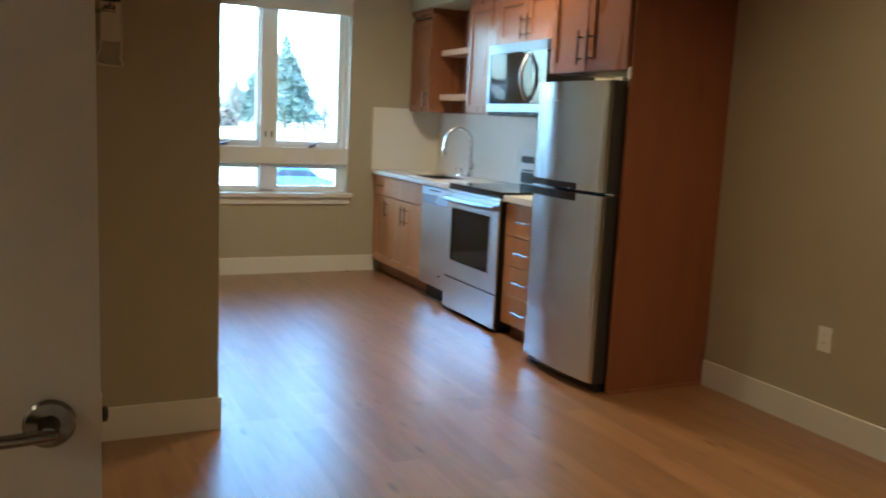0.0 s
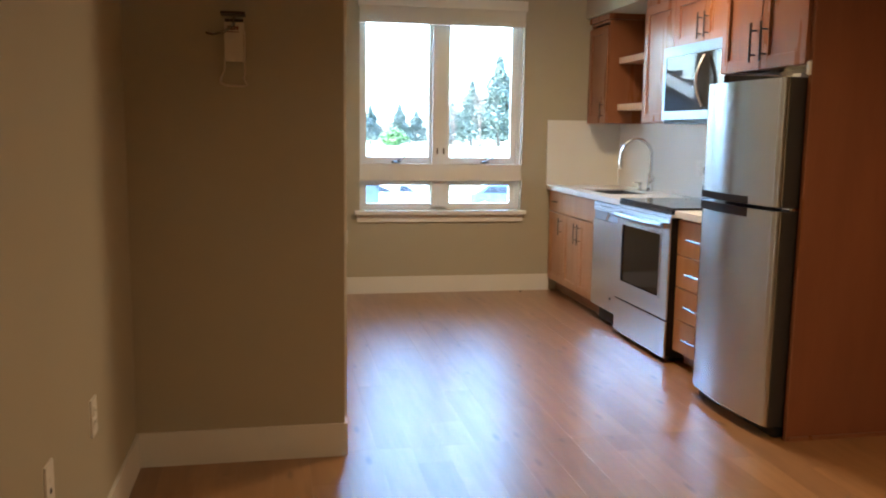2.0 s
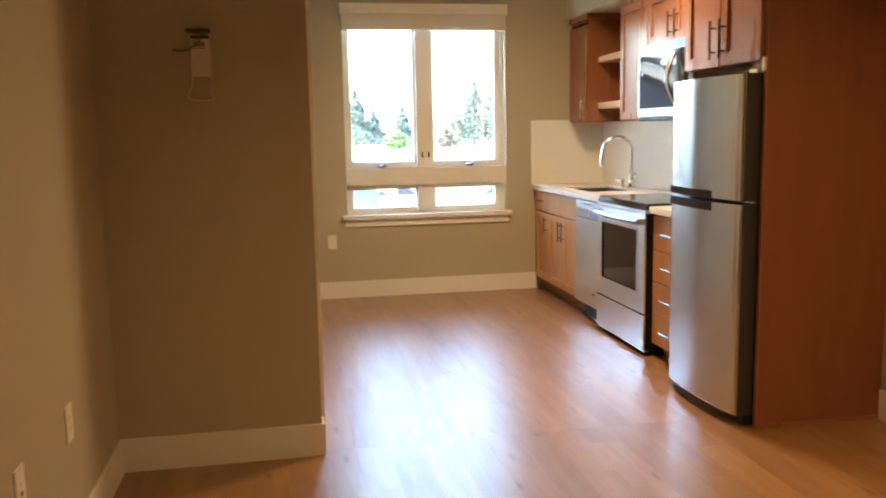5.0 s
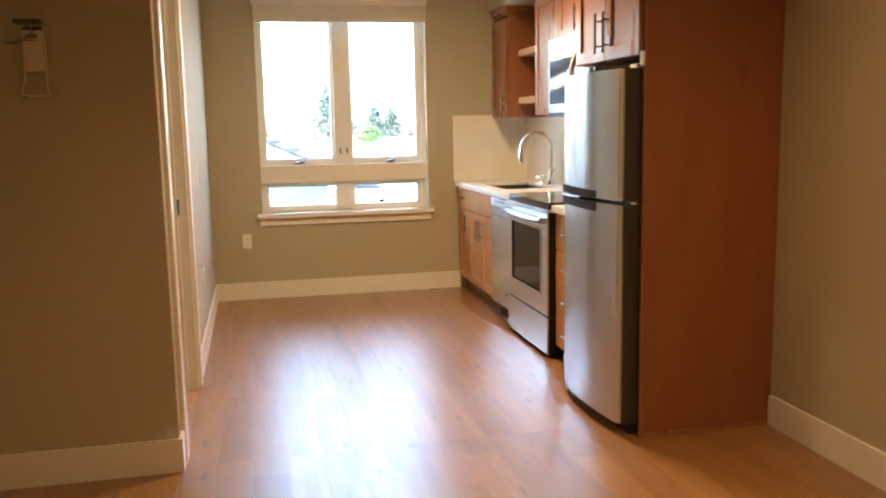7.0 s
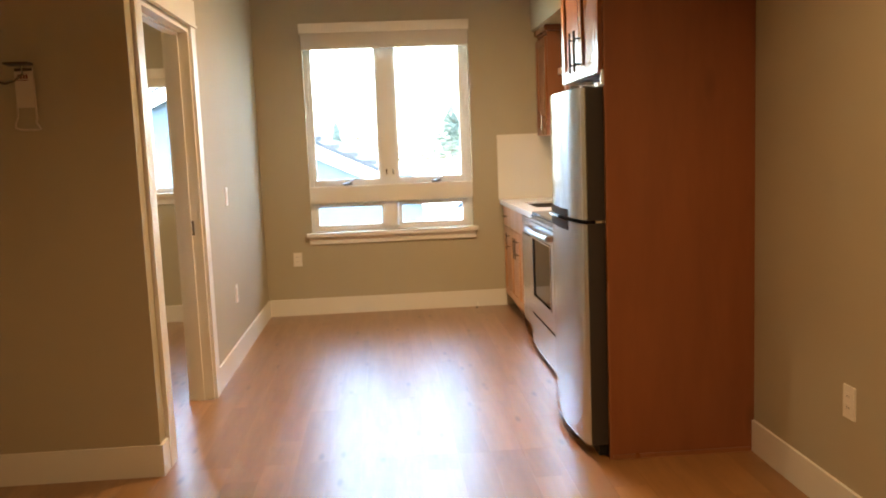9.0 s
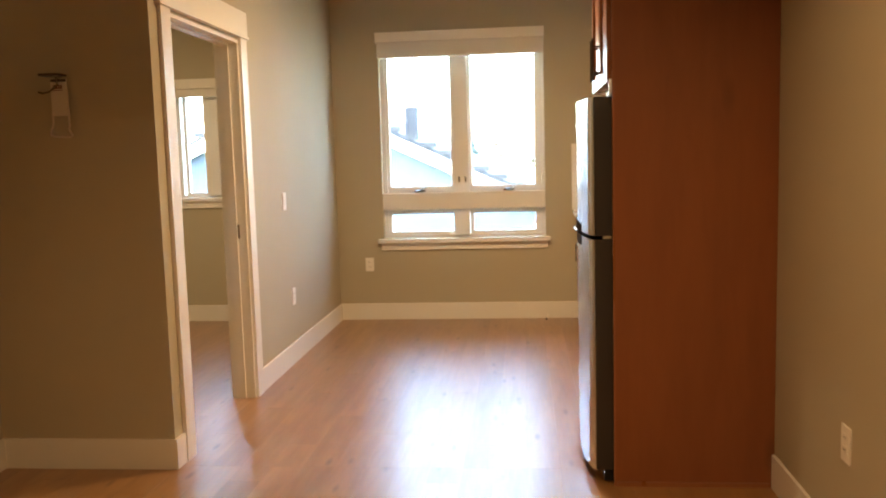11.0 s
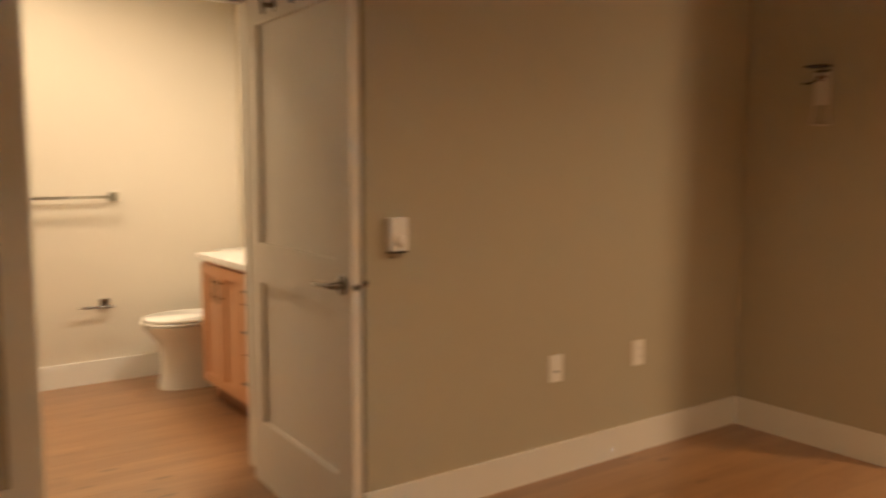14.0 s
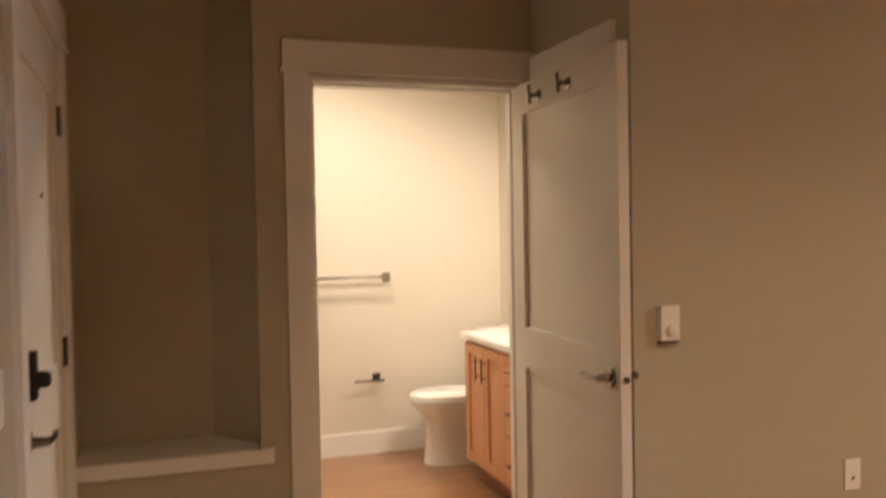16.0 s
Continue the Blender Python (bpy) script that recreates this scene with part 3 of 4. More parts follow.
sh = thing("open_shelf_unit", (UX, 2.78, 1.44), "open cherry shelf unit with two pale-edged shelves", "shelf", UG)
part("back_panel", box(XK - 0.016, XK - 0.004, 2.434, 3.113, 1.44, 2.308), CHERRY, sh)
for z in (1.545, 1.915):
    part("shelf_board", box(2.435, XK - 0.016, 2.435, 3.132, z, z + 0.048), SHELFW, sh, bev=0.002)
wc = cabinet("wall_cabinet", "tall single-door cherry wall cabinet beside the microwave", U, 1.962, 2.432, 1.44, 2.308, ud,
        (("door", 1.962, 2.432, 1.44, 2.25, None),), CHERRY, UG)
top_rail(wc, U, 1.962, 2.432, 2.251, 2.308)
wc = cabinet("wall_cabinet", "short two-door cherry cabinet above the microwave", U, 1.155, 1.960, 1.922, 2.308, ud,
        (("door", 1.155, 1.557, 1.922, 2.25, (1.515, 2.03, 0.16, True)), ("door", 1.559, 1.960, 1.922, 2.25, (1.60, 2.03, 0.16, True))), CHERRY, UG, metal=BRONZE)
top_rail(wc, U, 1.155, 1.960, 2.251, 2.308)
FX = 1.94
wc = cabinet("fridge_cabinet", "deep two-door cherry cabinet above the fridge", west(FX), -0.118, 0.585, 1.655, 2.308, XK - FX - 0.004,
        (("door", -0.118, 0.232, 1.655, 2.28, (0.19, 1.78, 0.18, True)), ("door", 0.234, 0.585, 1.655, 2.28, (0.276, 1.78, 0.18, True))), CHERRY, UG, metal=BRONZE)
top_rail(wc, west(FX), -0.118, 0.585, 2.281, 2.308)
ep = thing("end_panel", (2.26, -0.13, 0), "tall cherry veneer end panel beside the fridge", "panel")
part("board", box(1.945, XR - 0.001, -0.142, -0.121, 0.0, 2.308), PANELW, ep, bev=0.001)
part("edge_cap", box(1.937, 1.945, -0.142, -0.121, 0.0, 2.308), CHERRY, ep)
part("scribe_strip", box(1.95, XR - 0.02, -0.149, -0.142, 0.0, 0.02), CHERRY, ep)
pp = thing("panel_clip", (1.935, -0.13, 1.6), "small white bracket on the panel edge", "bracket")
part("bracket", box(1.925, 1.936, -0.140, -0.123, 1.61, 1.668), PLATE, pp, bev=0.001)

# ---- worktop, splash, sink, tap ----
ct = thing("worktop", (2.32, 2.7, 0.876), "white quartz worktop with undermount sink cutout", "worktop")
c = bmesh.new()
SX0, SX1, SY0, SY1 = 2.12, 2.50, 2.46, 3.08
bx(c, 1.994, SX0, 1.926, YW - 0.001, 0.899, 0.914)
bx(c, SX1, XK - 0.001, 1.926, YW - 0.001, 0.899, 0.914)
bx(c, SX0, SX1, 1.926, SY0, 0.899, 0.914)
bx(c, SX0, SX1, SY1, YW - 0.001, 0.899, 0.914)
bx(c, 1.994, 2.03, 1.926, YW - 0.001, 0.876, 0.899)
bx(c, 2.03, XK - 0.001, 1.926, 1.95, 0.876, 0.899)
part("slab", c, QUARTZ, ct)
part("slab", box(1.994, XK - 0.001, 0.655, 1.144, 0.876, 0.914), QUARTZ, ct, bev=0.002)
sk = thing("kitchen_sink", (2.33, 2.79, 0.70), "stainless undermount kitchen sink", "sink")
s = bmesh.new()
bx(s, SX0 - 0.015, SX0, SY0 - 0.015, SY1 + 0.015, 0.70, 0.8975)
bx(s, SX1, SX1 + 0.015, SY0 - 0.015, SY1 + 0.015, 0.70, 0.8975)
bx(s, SX0, SX1, SY0 - 0.015, SY0, 0.70, 0.8975)
bx(s, SX0, SX1, SY1, SY1 + 0.015, 0.70, 0.8975)
bx(s, SX0 - 0.015, SX1 + 0.015, SY0 - 0.015, SY1 + 0.015, 0.688, 0.70)
part("bowl", s, SINKM, sk)
part("drain", lathe(bmesh.new(), (2.34, 2.79, 0.70), (0, 0, 1), ((0, 0.045), (0.003, 0.043), (0.004, 0.02)), 20), CHROME, sk)
spl = thing("backsplash", (XK, 2.2, 0.914), "plain white solid-surface backsplash panels", "backsplash", kind="structure")
part("side_panel", box(1.985, XK - 0.013, YW - 0.012, YW + 0.001, 0.915, 1.464), SPLASH, spl, bev=0.001)
part("back_panel", box(XK - 0.012, XK + 0.001, 0.62, YW - 0.0005, 0.915, 1.439), SPLASH, spl, bev=0.001)
fc = thing("kitchen_faucet", (2.57, 2.74, 0.914), "chrome gooseneck pull-down faucet behind the sink", "faucet")
part("base", lathe(bmesh.new(), (2.57, 2.74, 0.914), (0, 0, 1), ((0, 0.033), (0.008, 0.033), (0.012, 0.025), (0.06, 0.027), (0.125, 0.026), (0.135, 0.016))), CHROME, fc, smooth=True)
neck = [(2.57, 2.74, 1.01), (2.57, 2.74, 1.20)] + arc((2.455, 1.20), 0.115, 0, math.pi, 16, lambda a, b: (a, 2.74 + 0.15 * (2.57 - a), b)) + [(2.338, 2.775, 1.17)]
part("spout", tube(bmesh.new(), neck, 0.0145, 14), CHROME, fc, smooth=True)
part("spray_head", lathe(bmesh.new(), (2.337, 2.775, 1.18), (-0.04, 0, -1), ((0, 0.0135), (0.02, 0.018), (0.085, 0.019), (0.095, 0.016))), CHROME, fc, smooth=True)
part("lever", tube(bmesh.new(), ((2.57, 2.725, 0.99), (2.568, 2.69, 0.995), (2.56, 2.645, 1.025)), 0.0085, 10), CHROME, fc, smooth=True)
sd = thing("soap_dispenser", (2.56, 2.90, 0.914), "short chrome soap dispenser on the worktop", "soap dispenser")
part("pump", lathe(bmesh.new(), (2.56, 2.90, 0.914), (0, 0, 1), ((0, 0.03), (0.008, 0.028), (0.011, 0.013), (0.045, 0.013), (0.048, 0.019), (0.064, 0.019))), CHROME, sd, smooth=True)
part("nozzle", tube(bmesh.new(), ((2.56, 2.90, 0.972), (2.515, 2.905, 0.974), (2.505, 2.906, 0.966)), 0.005, 8), CHROME, sd, smooth=True)

# ---- dishwasher ----
dw = thing("dishwasher", (2.3, 2.18, 0), "slim stainless dishwasher with pocket handle", "dishwasher")
part("tub", box(2.03, 2.62, 1.932, 2.439, 0.10, 0.868), BLACKP, dw)
part("door_panel", box(2.0, 2.03, 1.934, 2.437, 0.115, 0.742), STEEL, dw, bev=0.004, seg=2)
cpn = part("control_panel", box(2.0, 2.03, 1.934, 2.437, 0.808, 0.868), STEEL, dw, bev=0.004, seg=2)
part("vent_slot", box(1.9985, 2.0, 2.10, 2.30, 0.842, 0.848), BLACKP, cpn)
phn = part("pocket_handle", box(2.010, 2.03, 1.934, 2.437, 0.743, 0.807), DIMMEDSTEEL, dw, "dark recessed handle band")
part("badge", lathe(bmesh.new(), (2.0105, 2.185, 0.776), (-1, 0, 0), ((0, 0.02), (0.003, 0.019)), 20, (0.6, 2.2)), CHROME, phn, smooth=True)
part("toe_kick", box(2.07, 2.09, 1.934, 2.437, 0.0, 0.112), BLACKP, dw)
part("badge", box(1.9985, 2.0, 2.06, 2.09, 0.20, 0.215), BLACKP, dw)

# ---- range ----
rg = thing("range", (2.3, 1.536, 0), "stainless slide-in range with black glass cooktop", "range")
RY0, RY1 = 1.150, 1.922
part("body", box(2.008, 2.62, RY0 + 0.002, RY1 - 0.002, 0.03, 0.905), BLACKP, rg, "black enamel side panels", bev=0.003)
part("cooktop", box(1.985, 2.634, RY0 - 0.004, RY1 + 0.003, 0.916, 0.930), BLACKG, rg, "black ceramic glass cooktop", bev=0.003, seg=2)
for bxx, byy, br in ((2.16, 1.33, 0.10), (2.16, 1.73, 0.08), (2.46, 1.33, 0.075), (2.46, 1.73, 0.095)):
    rb = bmesh.new()
    outer = [rb.verts.new((bxx + br * math.cos(a), byy + br * math.sin(a), 0.9304)) for a in [2 * math.pi * k / 40 for k in range(40)]]
    inner = [rb.verts.new((bxx + (br - 0.003) * math.cos(a), byy + (br - 0.003) * math.sin(a), 0.9304)) for a in [2 * math.pi * k / 40 for k in range(40)]]
    for k in range(40):
        rb.faces.new((outer[k], outer[(k + 1) % 40], inner[(k + 1) % 40], inner[k]))
    part("burner_ring", rb, BLACKP, rg)
part("control_band", box(1.978, 2.01, RY0, RY1, 0.891, 0.914), BLACKG, rg, "black control strip", bev=0.004)
part("front_trim", box(1.974, 2.009, RY0, RY1, 0.8705, 0.8895), STEEL, rg, "stainless strip above the oven door", bev=0.003)
dd = bmesh.new()
a0, a1, b0, b1 = RY0 + 0.115, RY1 - 0.09, 0.385, 0.762
dc = bmesh.new()
for bm_, xa, xb in ((dd, 1.97, 1.979), (dc, 1.9795, 2.0065)):
    bx(bm_, xa, xb, RY0, a0, 0.262, 0.868)
    bx(bm_, xa, xb, a1, RY1, 0.262, 0.868)
    bx(bm_, xa, xb, a0, a1, 0.262, b0)
    bx(bm_, xa, xb, a0, a1, b1, 0.868)
od = part("oven_door", dd, STEEL, rg)
part("door_core", dc, BLACKP, od, "black door edge")
part("oven_window", box(1.975, 1.99, a0 - 0.001, a1 + 0.001, b0 - 0.001, b1 + 0.001), BLACKG, od, "dark tinted oven window")
wt = bmesh.new()
for q in ((a0 - 0.012, a0, b0 - 0.012, b1 + 0.012), (a1, a1 + 0.012, b0 - 0.012, b1 + 0.012), (a0, a1, b0 - 0.012, b0), (a0, a1, b1, b1 + 0.012)):
    bx(wt, 1.966, 1.976, *q)
part("window_trim", wt, STEEL, od, bev=0.002)
hb = [(1.94 - 0.022 * math.sin(math.pi * k / 12), RY0 + 0.03 + (RY1 - RY0 - 0.06) * k / 12, 0.822) for k in range(13)]
hm = tube(bmesh.new(), hb, 0.0165, 12)
part("oven_handle", hm, DIMMEDSTEEL, od, "bowed stainless bar handle", smooth=True)
for k in (0, 12):
    part("handle_bracket", box(1.935, 1.972, hb[k][1] - 0.014, hb[k][1] + 0.014, 0.808, 0.838), STEEL, od, bev=0.004)
sdw = part("storage_drawer", box(1.968, 1.980, RY0, RY1, 0.032, 0.253), STEEL, rg, bev=0.004, seg=2)
part("drawer_core", box(1.9805, 2.0065, RY0 + 0.001, RY1 - 0.001, 0.034, 0.251), BLACKP, sdw)
part("drawer_lip", box(1.972, 2.006, RY0 + 0.004, RY1 - 0.004, 0.253, 0.262), BLACKP, rg)
for cy in (RY0 + 0.06, RY1 - 0.06):
    part("foot", lathe(bmesh.new(), (2.05, cy, 0), (0, 0, 1), ((0, 0.02), (0.03, 0.018)), 12), BLACKP, rg)

# ---- leaflet behind the cooktop ----
lf = thing("appliance_leaflet", (2.62, 1.91, 0.93), "black and white leaflet pack leaning behind cooktop", "leaflet")
part("cover", box(2.612, 2.626, 1.80, 2.0, 0.931, 1.185), CARD2, lf, bev=0.002)
for za, zb, ya in ((0.935, 1.015, 1.985), (1.022, 1.036, 1.97), (1.085, 1.135, 1.985)):
    part("printed_band", box(2.6105, 2.6118, 1.802, ya, za, zb), BLACKP, lf)

# ---- microwave ----
mw = thing("microwave", (2.45, 1.56, 1.445), "stainless over-the-range microwave under the cabinet", "microwave")
MX, M0, M1 = 2.262, 1.160, 1.945
part("body", box(MX + 0.03, XK - 0.013, M0, M1, 1.452, 1.918), BLACKP, mw, bev=0.003)
part("top_band", box(MX, MX + 0.03, M0, M1, 1.855, 1.918), DIMMEDSTEEL, mw, bev=0.003)
part("bottom_band", box(MX, MX + 0.03, M0, M1, 1.452, 1.505), DIMMEDSTEEL, mw, bev=0.003)
mdoor = part("door", box(MX + 0.002, MX + 0.03, M0 + 0.18, M1, 1.507, 1.853), SMOKEG, mw, "smoked glass microwave door")
part("door_edge", box(MX, MX + 0.03, M1 - 0.028, M1 + 0.001, 1.505, 1.855), DIMMEDSTEEL, mdoor)
part("control_panel", box(MX + 0.002, MX + 0.03, M0, M0 + 0.178, 1.507, 1.853), BLACKG, mw, "black glass control panel")
mh = [(MX - 0.012 - 0.05 * math.sin(math.pi * k / 10), M0 + 0.215, 1.53 + 0.30 * k / 10) for k in range(11)]
part("handle", tube(bmesh.new(), mh, 0.013, 12), STEEL, mdoor, "bowed stainless door handle", smooth=True)
part("vent_underside", box(MX + 0.006, XK - 0.05, M0 + 0.02, M1 - 0.02, 1.424, 1.451), BLACKP, mw, bev=0.004)

# ---- fridge ----
fg = thing("fridge", (2.25, 0.245, 0), "stainless top-freezer fridge with dark grey sides", "refrigerator")
FY0, FY1 = -0.105, 0.585


def bowed(z0, z1, xe=1.853, bow=0.029, n=30, xb=1.948, r=0.010, skin=False):
    bm = bmesh.new()
    prof = []
    for k in range(n + 1):
        s_ = k / n
        y = FY0 + r * 0.4 + (FY1 - FY0 - r * 0.8) * s_
        e = 2 * s_ - 1
        x = xe - bow * (1 - e * e)
        x += 0.011 * max(0.0, (abs(e) - 0.93) / 0.07) ** 2
        prof.append((x, y))
    if skin:
        prof = prof + [(x + 0.004, y) for x, y in reversed(prof)]
    else:
        prof = [(x + 0.0042, y) for x, y in prof]
        prof = [(xb, FY0)] + [(prof[0][0] + 0.004, FY0)] + prof + [(prof[-1][0] + 0.004, FY1), (xb, FY1)]
    lo_ = [bm.verts.new((x, y, z0)) for x, y in prof]
    hi_ = [bm.verts.new((x, y, z1)) for x, y in prof]
    bm.faces.new(lo_)
    bm.faces.new(hi_)
    m_ = len(prof)
    for k in range(m_):
        bm.faces.new((lo_[k], lo_[(k + 1) % m_], hi_[(k + 1) % m_], hi_[k]))
    return bm


part("cabinet", box(1.962, 2.62, FY0 + 0.004, FY1 - 0.004, 0.03, 1.588), FSIDE, fg, "dark grey enamel body", bev=0.004)
part("gasket", box(1.947, 1.963, FY0 + 0.012, FY1 - 0.012, 0.07, 1.585), BLACKP, fg)
fd = part("freezer_door", bowed(1.043, 1.602), FSIDE, fg, "door with dark grey edges", smooth=True)
rd = part("fridge_door", bowed(0.055, 1.027), FSIDE, fg, "door with dark grey edges", smooth=True)
part("door_skin", bowed(1.044, 1.601, skin=True), FRIDGESTEEL, fd, "bowed brushed stainless front", smooth=True)
part("door_skin", bowed(0.056, 1.026, skin=True), FRIDGESTEEL, rd, "bowed brushed stainless front", smooth=True)
for pz0, pz1, own in ((1.043, 1.078, fd), (0.985, 1.027, rd)):
    bm = bmesh.new()
    ys_ = [FY0 + 0.215 + (FY1 - 0.012 - FY0 - 0.215) * k / 10 for k in range(11)]
    front = [(1.853 - 0.029 * (1 - (2 * (y - FY0) / (FY1 - FY0) - 1) ** 2) - 0.0025, y) for y in ys_]
    lo_ = [bm.verts.new((x, y, pz0)) for x, y in front]
    hi_ = [bm.verts.new((x, y, pz1)) for x, y in front]
    lb = [bm.verts.new((x + 0.012, y, pz0 - 0.0005)) for x, y in front]
    hb_ = [bm.verts.new((x + 0.012, y, pz1)) for x, y in front]
    for k in range(10):
        bm.faces.new((lo_[k], lo_[k + 1], hi_[k + 1], hi_[k]))
        bm.faces.new((hi_[k], hi_[k + 1], hb_[k + 1], hb_[k]))
        bm.faces.new((lb[k], lb[k + 1], lo_[k + 1], lo_[k]))
    bm.faces.new((lo_[0], hi_[0], hb_[0], lb[0]))
    bm.faces.new((lo_[-1], hi_[-1], hb_[-1], lb[-1]))
    part("grip", bm, LOCKM, own, "black recessed door grip")
part("mid_hinge", box(1.90, 1.96, FY0 - 0.003, FY0 + 0.05, 1.029, 1.041), CHROME, fg, bev=0.002)
part("grip_glint", tube(bmesh.new(), ((1.83, FY1 - 0.05, 1.032), (1.815, FY1 - 0.18, 1.034), (1.822, FY1 - 0.30, 1.034)), 0.0045, 8), DIMMEDSTEEL, rd, "chrome strip in the grip", smooth=True)
part("top_hinge", box(1.925, 1.985, FY0 + 0.02, FY0 + 0.08, 1.604, 1.621), PLATE, fg, "pale hinge cover", bev=0.004)
part("base_grille", box(1.90, 1.96, FY0 + 0.006, FY1 - 0.006, 0.006, 0.05), BLACKP, fg)
part("foot", lathe(bmesh.new(), (1.925, FY0 + 0.06, 0.0), (0, 0, 1), ((0, 0.022), (0.012, 0.02), (0.03, 0.014)), 12), CHROME, fg)
part("foot", lathe(bmesh.new(), (1.925, FY1 - 0.06, 0.0), (0, 0, 1), ((0, 0.022), (0.012, 0.02), (0.03, 0.014)), 12), BLACKP, fg)
part("badge", box(1.8225, 1.8265, FY0 + 0.42, FY0 + 0.46, 1.50, 1.506), CHROME, fd)


# ---- doors ----
def door_leaf(name, label, category, w, h, t, panels):
    """Leaf in its own space: hinge at the origin, u along +x, face towards -y; panels recessed both sides."""
    d = thing(name, (0, 0, 0), label, category)
    bm = bmesh.new()
    us = sorted({0.0, w, *[p[0] for p in panels], *[p[1] for p in panels]})
    vs = sorted({0.0, h, *[p[2] for p in panels], *[p[3] for p in panels]})
    for ua, ub in zip(us, us[1:]):
        for va, vb in zip(vs, vs[1:]):
            inp = any(p[0] <= ua and ub <= p[1] and p[2] <= va and vb <= p[3] for p in panels)
            bx(bm, ua, ub, 0.016 if inp else 0, t - 0.013 if inp else t, va, vb)
    bmesh.ops.remove_doubles(bm, verts=bm.verts, dist=1e-5)
    part("leaf", bm, DOORP, d)
    return d


def lever_set(d, u, v, t, sides, reach=0.115, proj=0.052, way=1):
    for s in sides:
        y = 0 if s < 0 else t
        r_ = part("rosette", lathe(bmesh.new(), (u, y - s * 0.0005, v), (0, s, 0), ((0, 0.0325), (0.006, 0.0325), (0.010, 0.029), (0.012, 0.014), (proj - 0.008, 0.0115), (proj, 0.0115)), 28), NICKEL, d, "polished nickel lever handle", smooth=True)
        pts_ = ((u + way * 0.008, y + s * (proj - 0.004), v), (u - way * 0.02, y + s * (proj + 0.001), v), (u - way * 0.07, y + s * (proj + 0.003), v - 0.002), (u - way * reach, y + s * (proj - 0.002), v - 0.004))
        part("lever", tube(bmesh.new(), pts_, 0.0085, 12), NICKEL, r_, smooth=True)


bd = door_leaf("bathroom_door", "white two-panel bathroom door standing wide open", "door", 0.925, 1.981, 0.035,
               ((0.115, 0.805, 0.27, 0.85), (0.115, 0.805, 1.012, 1.865)))
lever_set(bd, 0.862, 0.933, 0.035, (-1, 1))
part("latch_plate", box(0.9245, 0.9262, 0.006, 0.029, 0.906, 0.960), DOORP, bd)
part("latch_bolt", lathe(bmesh.new(), (0.9265, 0.0175, 0.933), (1, 0, 0), ((0, 0.011), (0.006, 0.0105), (0.008, 0.006)), 14), BRONZE, bd)
for u in (0.298, 0.565):
    hk = part("coat_hook", lathe(bmesh.new(), (u, 0.0005, 1.912), (0, -1, 0), ((0, 0.022), (0.005, 0.021), (0.007, 0.009), (0.035, 0.0085)), 18), NICKEL, bd, "satin nickel coat hook", smooth=True)
    part("prong", tube(bmesh.new(), ((u, -0.038, 1.878), (u, -0.040, 1.912), (u, -0.044, 1.948)), 0.0075, 10), NICKEL, hk, smooth=True)
for v in (0.22, 1.05, 1.80):
    part("hinge", tube(bmesh.new(), ((-0.006, 0.030, v - 0.045), (-0.006, 0.030, v + 0.045)), 0.0065, 10), NICKEL, bd)
bd.matrix_world = pose(-1.541, -2.326, 0.010, 0, 0, -2.8)

ed = door_leaf("entry_door", "closed white two-panel entry door with dark lock", "door", 0.91, 2.025, 0.044,
               ((0.13, 0.78, 0.25, 0.80), (0.13, 0.78, 1.0, 1.88)))
lever_set(ed, 0.065, 0.905, 0.044, (-1,), reach=0.12, way=-1)
dbp = part("deadbolt_plate", box(0.035, 0.095, -0.026, 0.0005, 1.012, 1.128), LOCKM, ed, "dark bronze deadbolt with thumb turn", bev=0.005, seg=2)
part("thumb_turn", lathe(bmesh.new(), (0.065, -0.028, 1.06), (0, -1, 0), ((0, 0.022), (0.024, 0.02), (0.03, 0.013)), 18), LOCKM, dbp, smooth=True)
part("peephole", lathe(bmesh.new(), (0.455, 0.0005, 1.53), (0, -1, 0), ((0, 0.008), (0.004, 0.007)), 14), NICKEL, ed)
for v in (0.22, 1.02, 1.80):
    hg = bmesh.new()
    tube(hg, ((0.914, -0.006, v - 0.05), (0.914, -0.006, v + 0.05)), 0.008, 10)
    bx(hg, 0.88, 0.928, -0.0025, 0.001, v - 0.05, v + 0.05)
    part("hinge", hg, NICKEL, ed, "dark nickel hinge")
ed.matrix_world = pose(-0.54, YE - 0.003, 0.008, 0, 0, 180)


# ---- plates, switch, thermostat ----
def plate(name, label, f, u, v, kind, category):
    t = thing(name, f(u, v, 0), label, category, "wall plates")
    part("cover", bx(bmesh.new(), u - 0.036, u + 0.036, v - 0.058, v + 0.058, -0.001, 0.006, f), PLATE, t, bev=0.003, seg=2)
    if kind == "outlet":
        for s_ in (-1, 1):
            soc = part("socket", bx(bmesh.new(), u - 0.017, u + 0.017, v + s_ * 0.0195 - 0.0145, v + s_ * 0.0195 + 0.0145, 0.005, 0.0085, f), PLATE, t, bev=0.003)
            for du in (-0.0065, 0.0065):
                part("slot", bx(bmesh.new(), u + du - 0.0012, u + du + 0.0012, v + s_ * 0.0195 - 0.002, v + s_ * 0.0195 + 0.006, 0.0083, 0.0089, f), BLACKP, soc)
    elif kind == "switch":
        part("rocker", bx(bmesh.new(), u - 0.0165, u + 0.0165, v - 0.033, v + 0.033, 0.005, 0.009, f), PLATE, t, bev=0.002)
    elif kind == "jack":
        for s_ in (-1, 1):
            part("jack", bx(bmesh.new(), u - 0.006, u + 0.006, v + s_ * 0.014 - 0.006, v + s_ * 0.014 + 0.006, 0.005, 0.0075, f), BLACKP if s_ < 0 else PLATE, t)
    return t


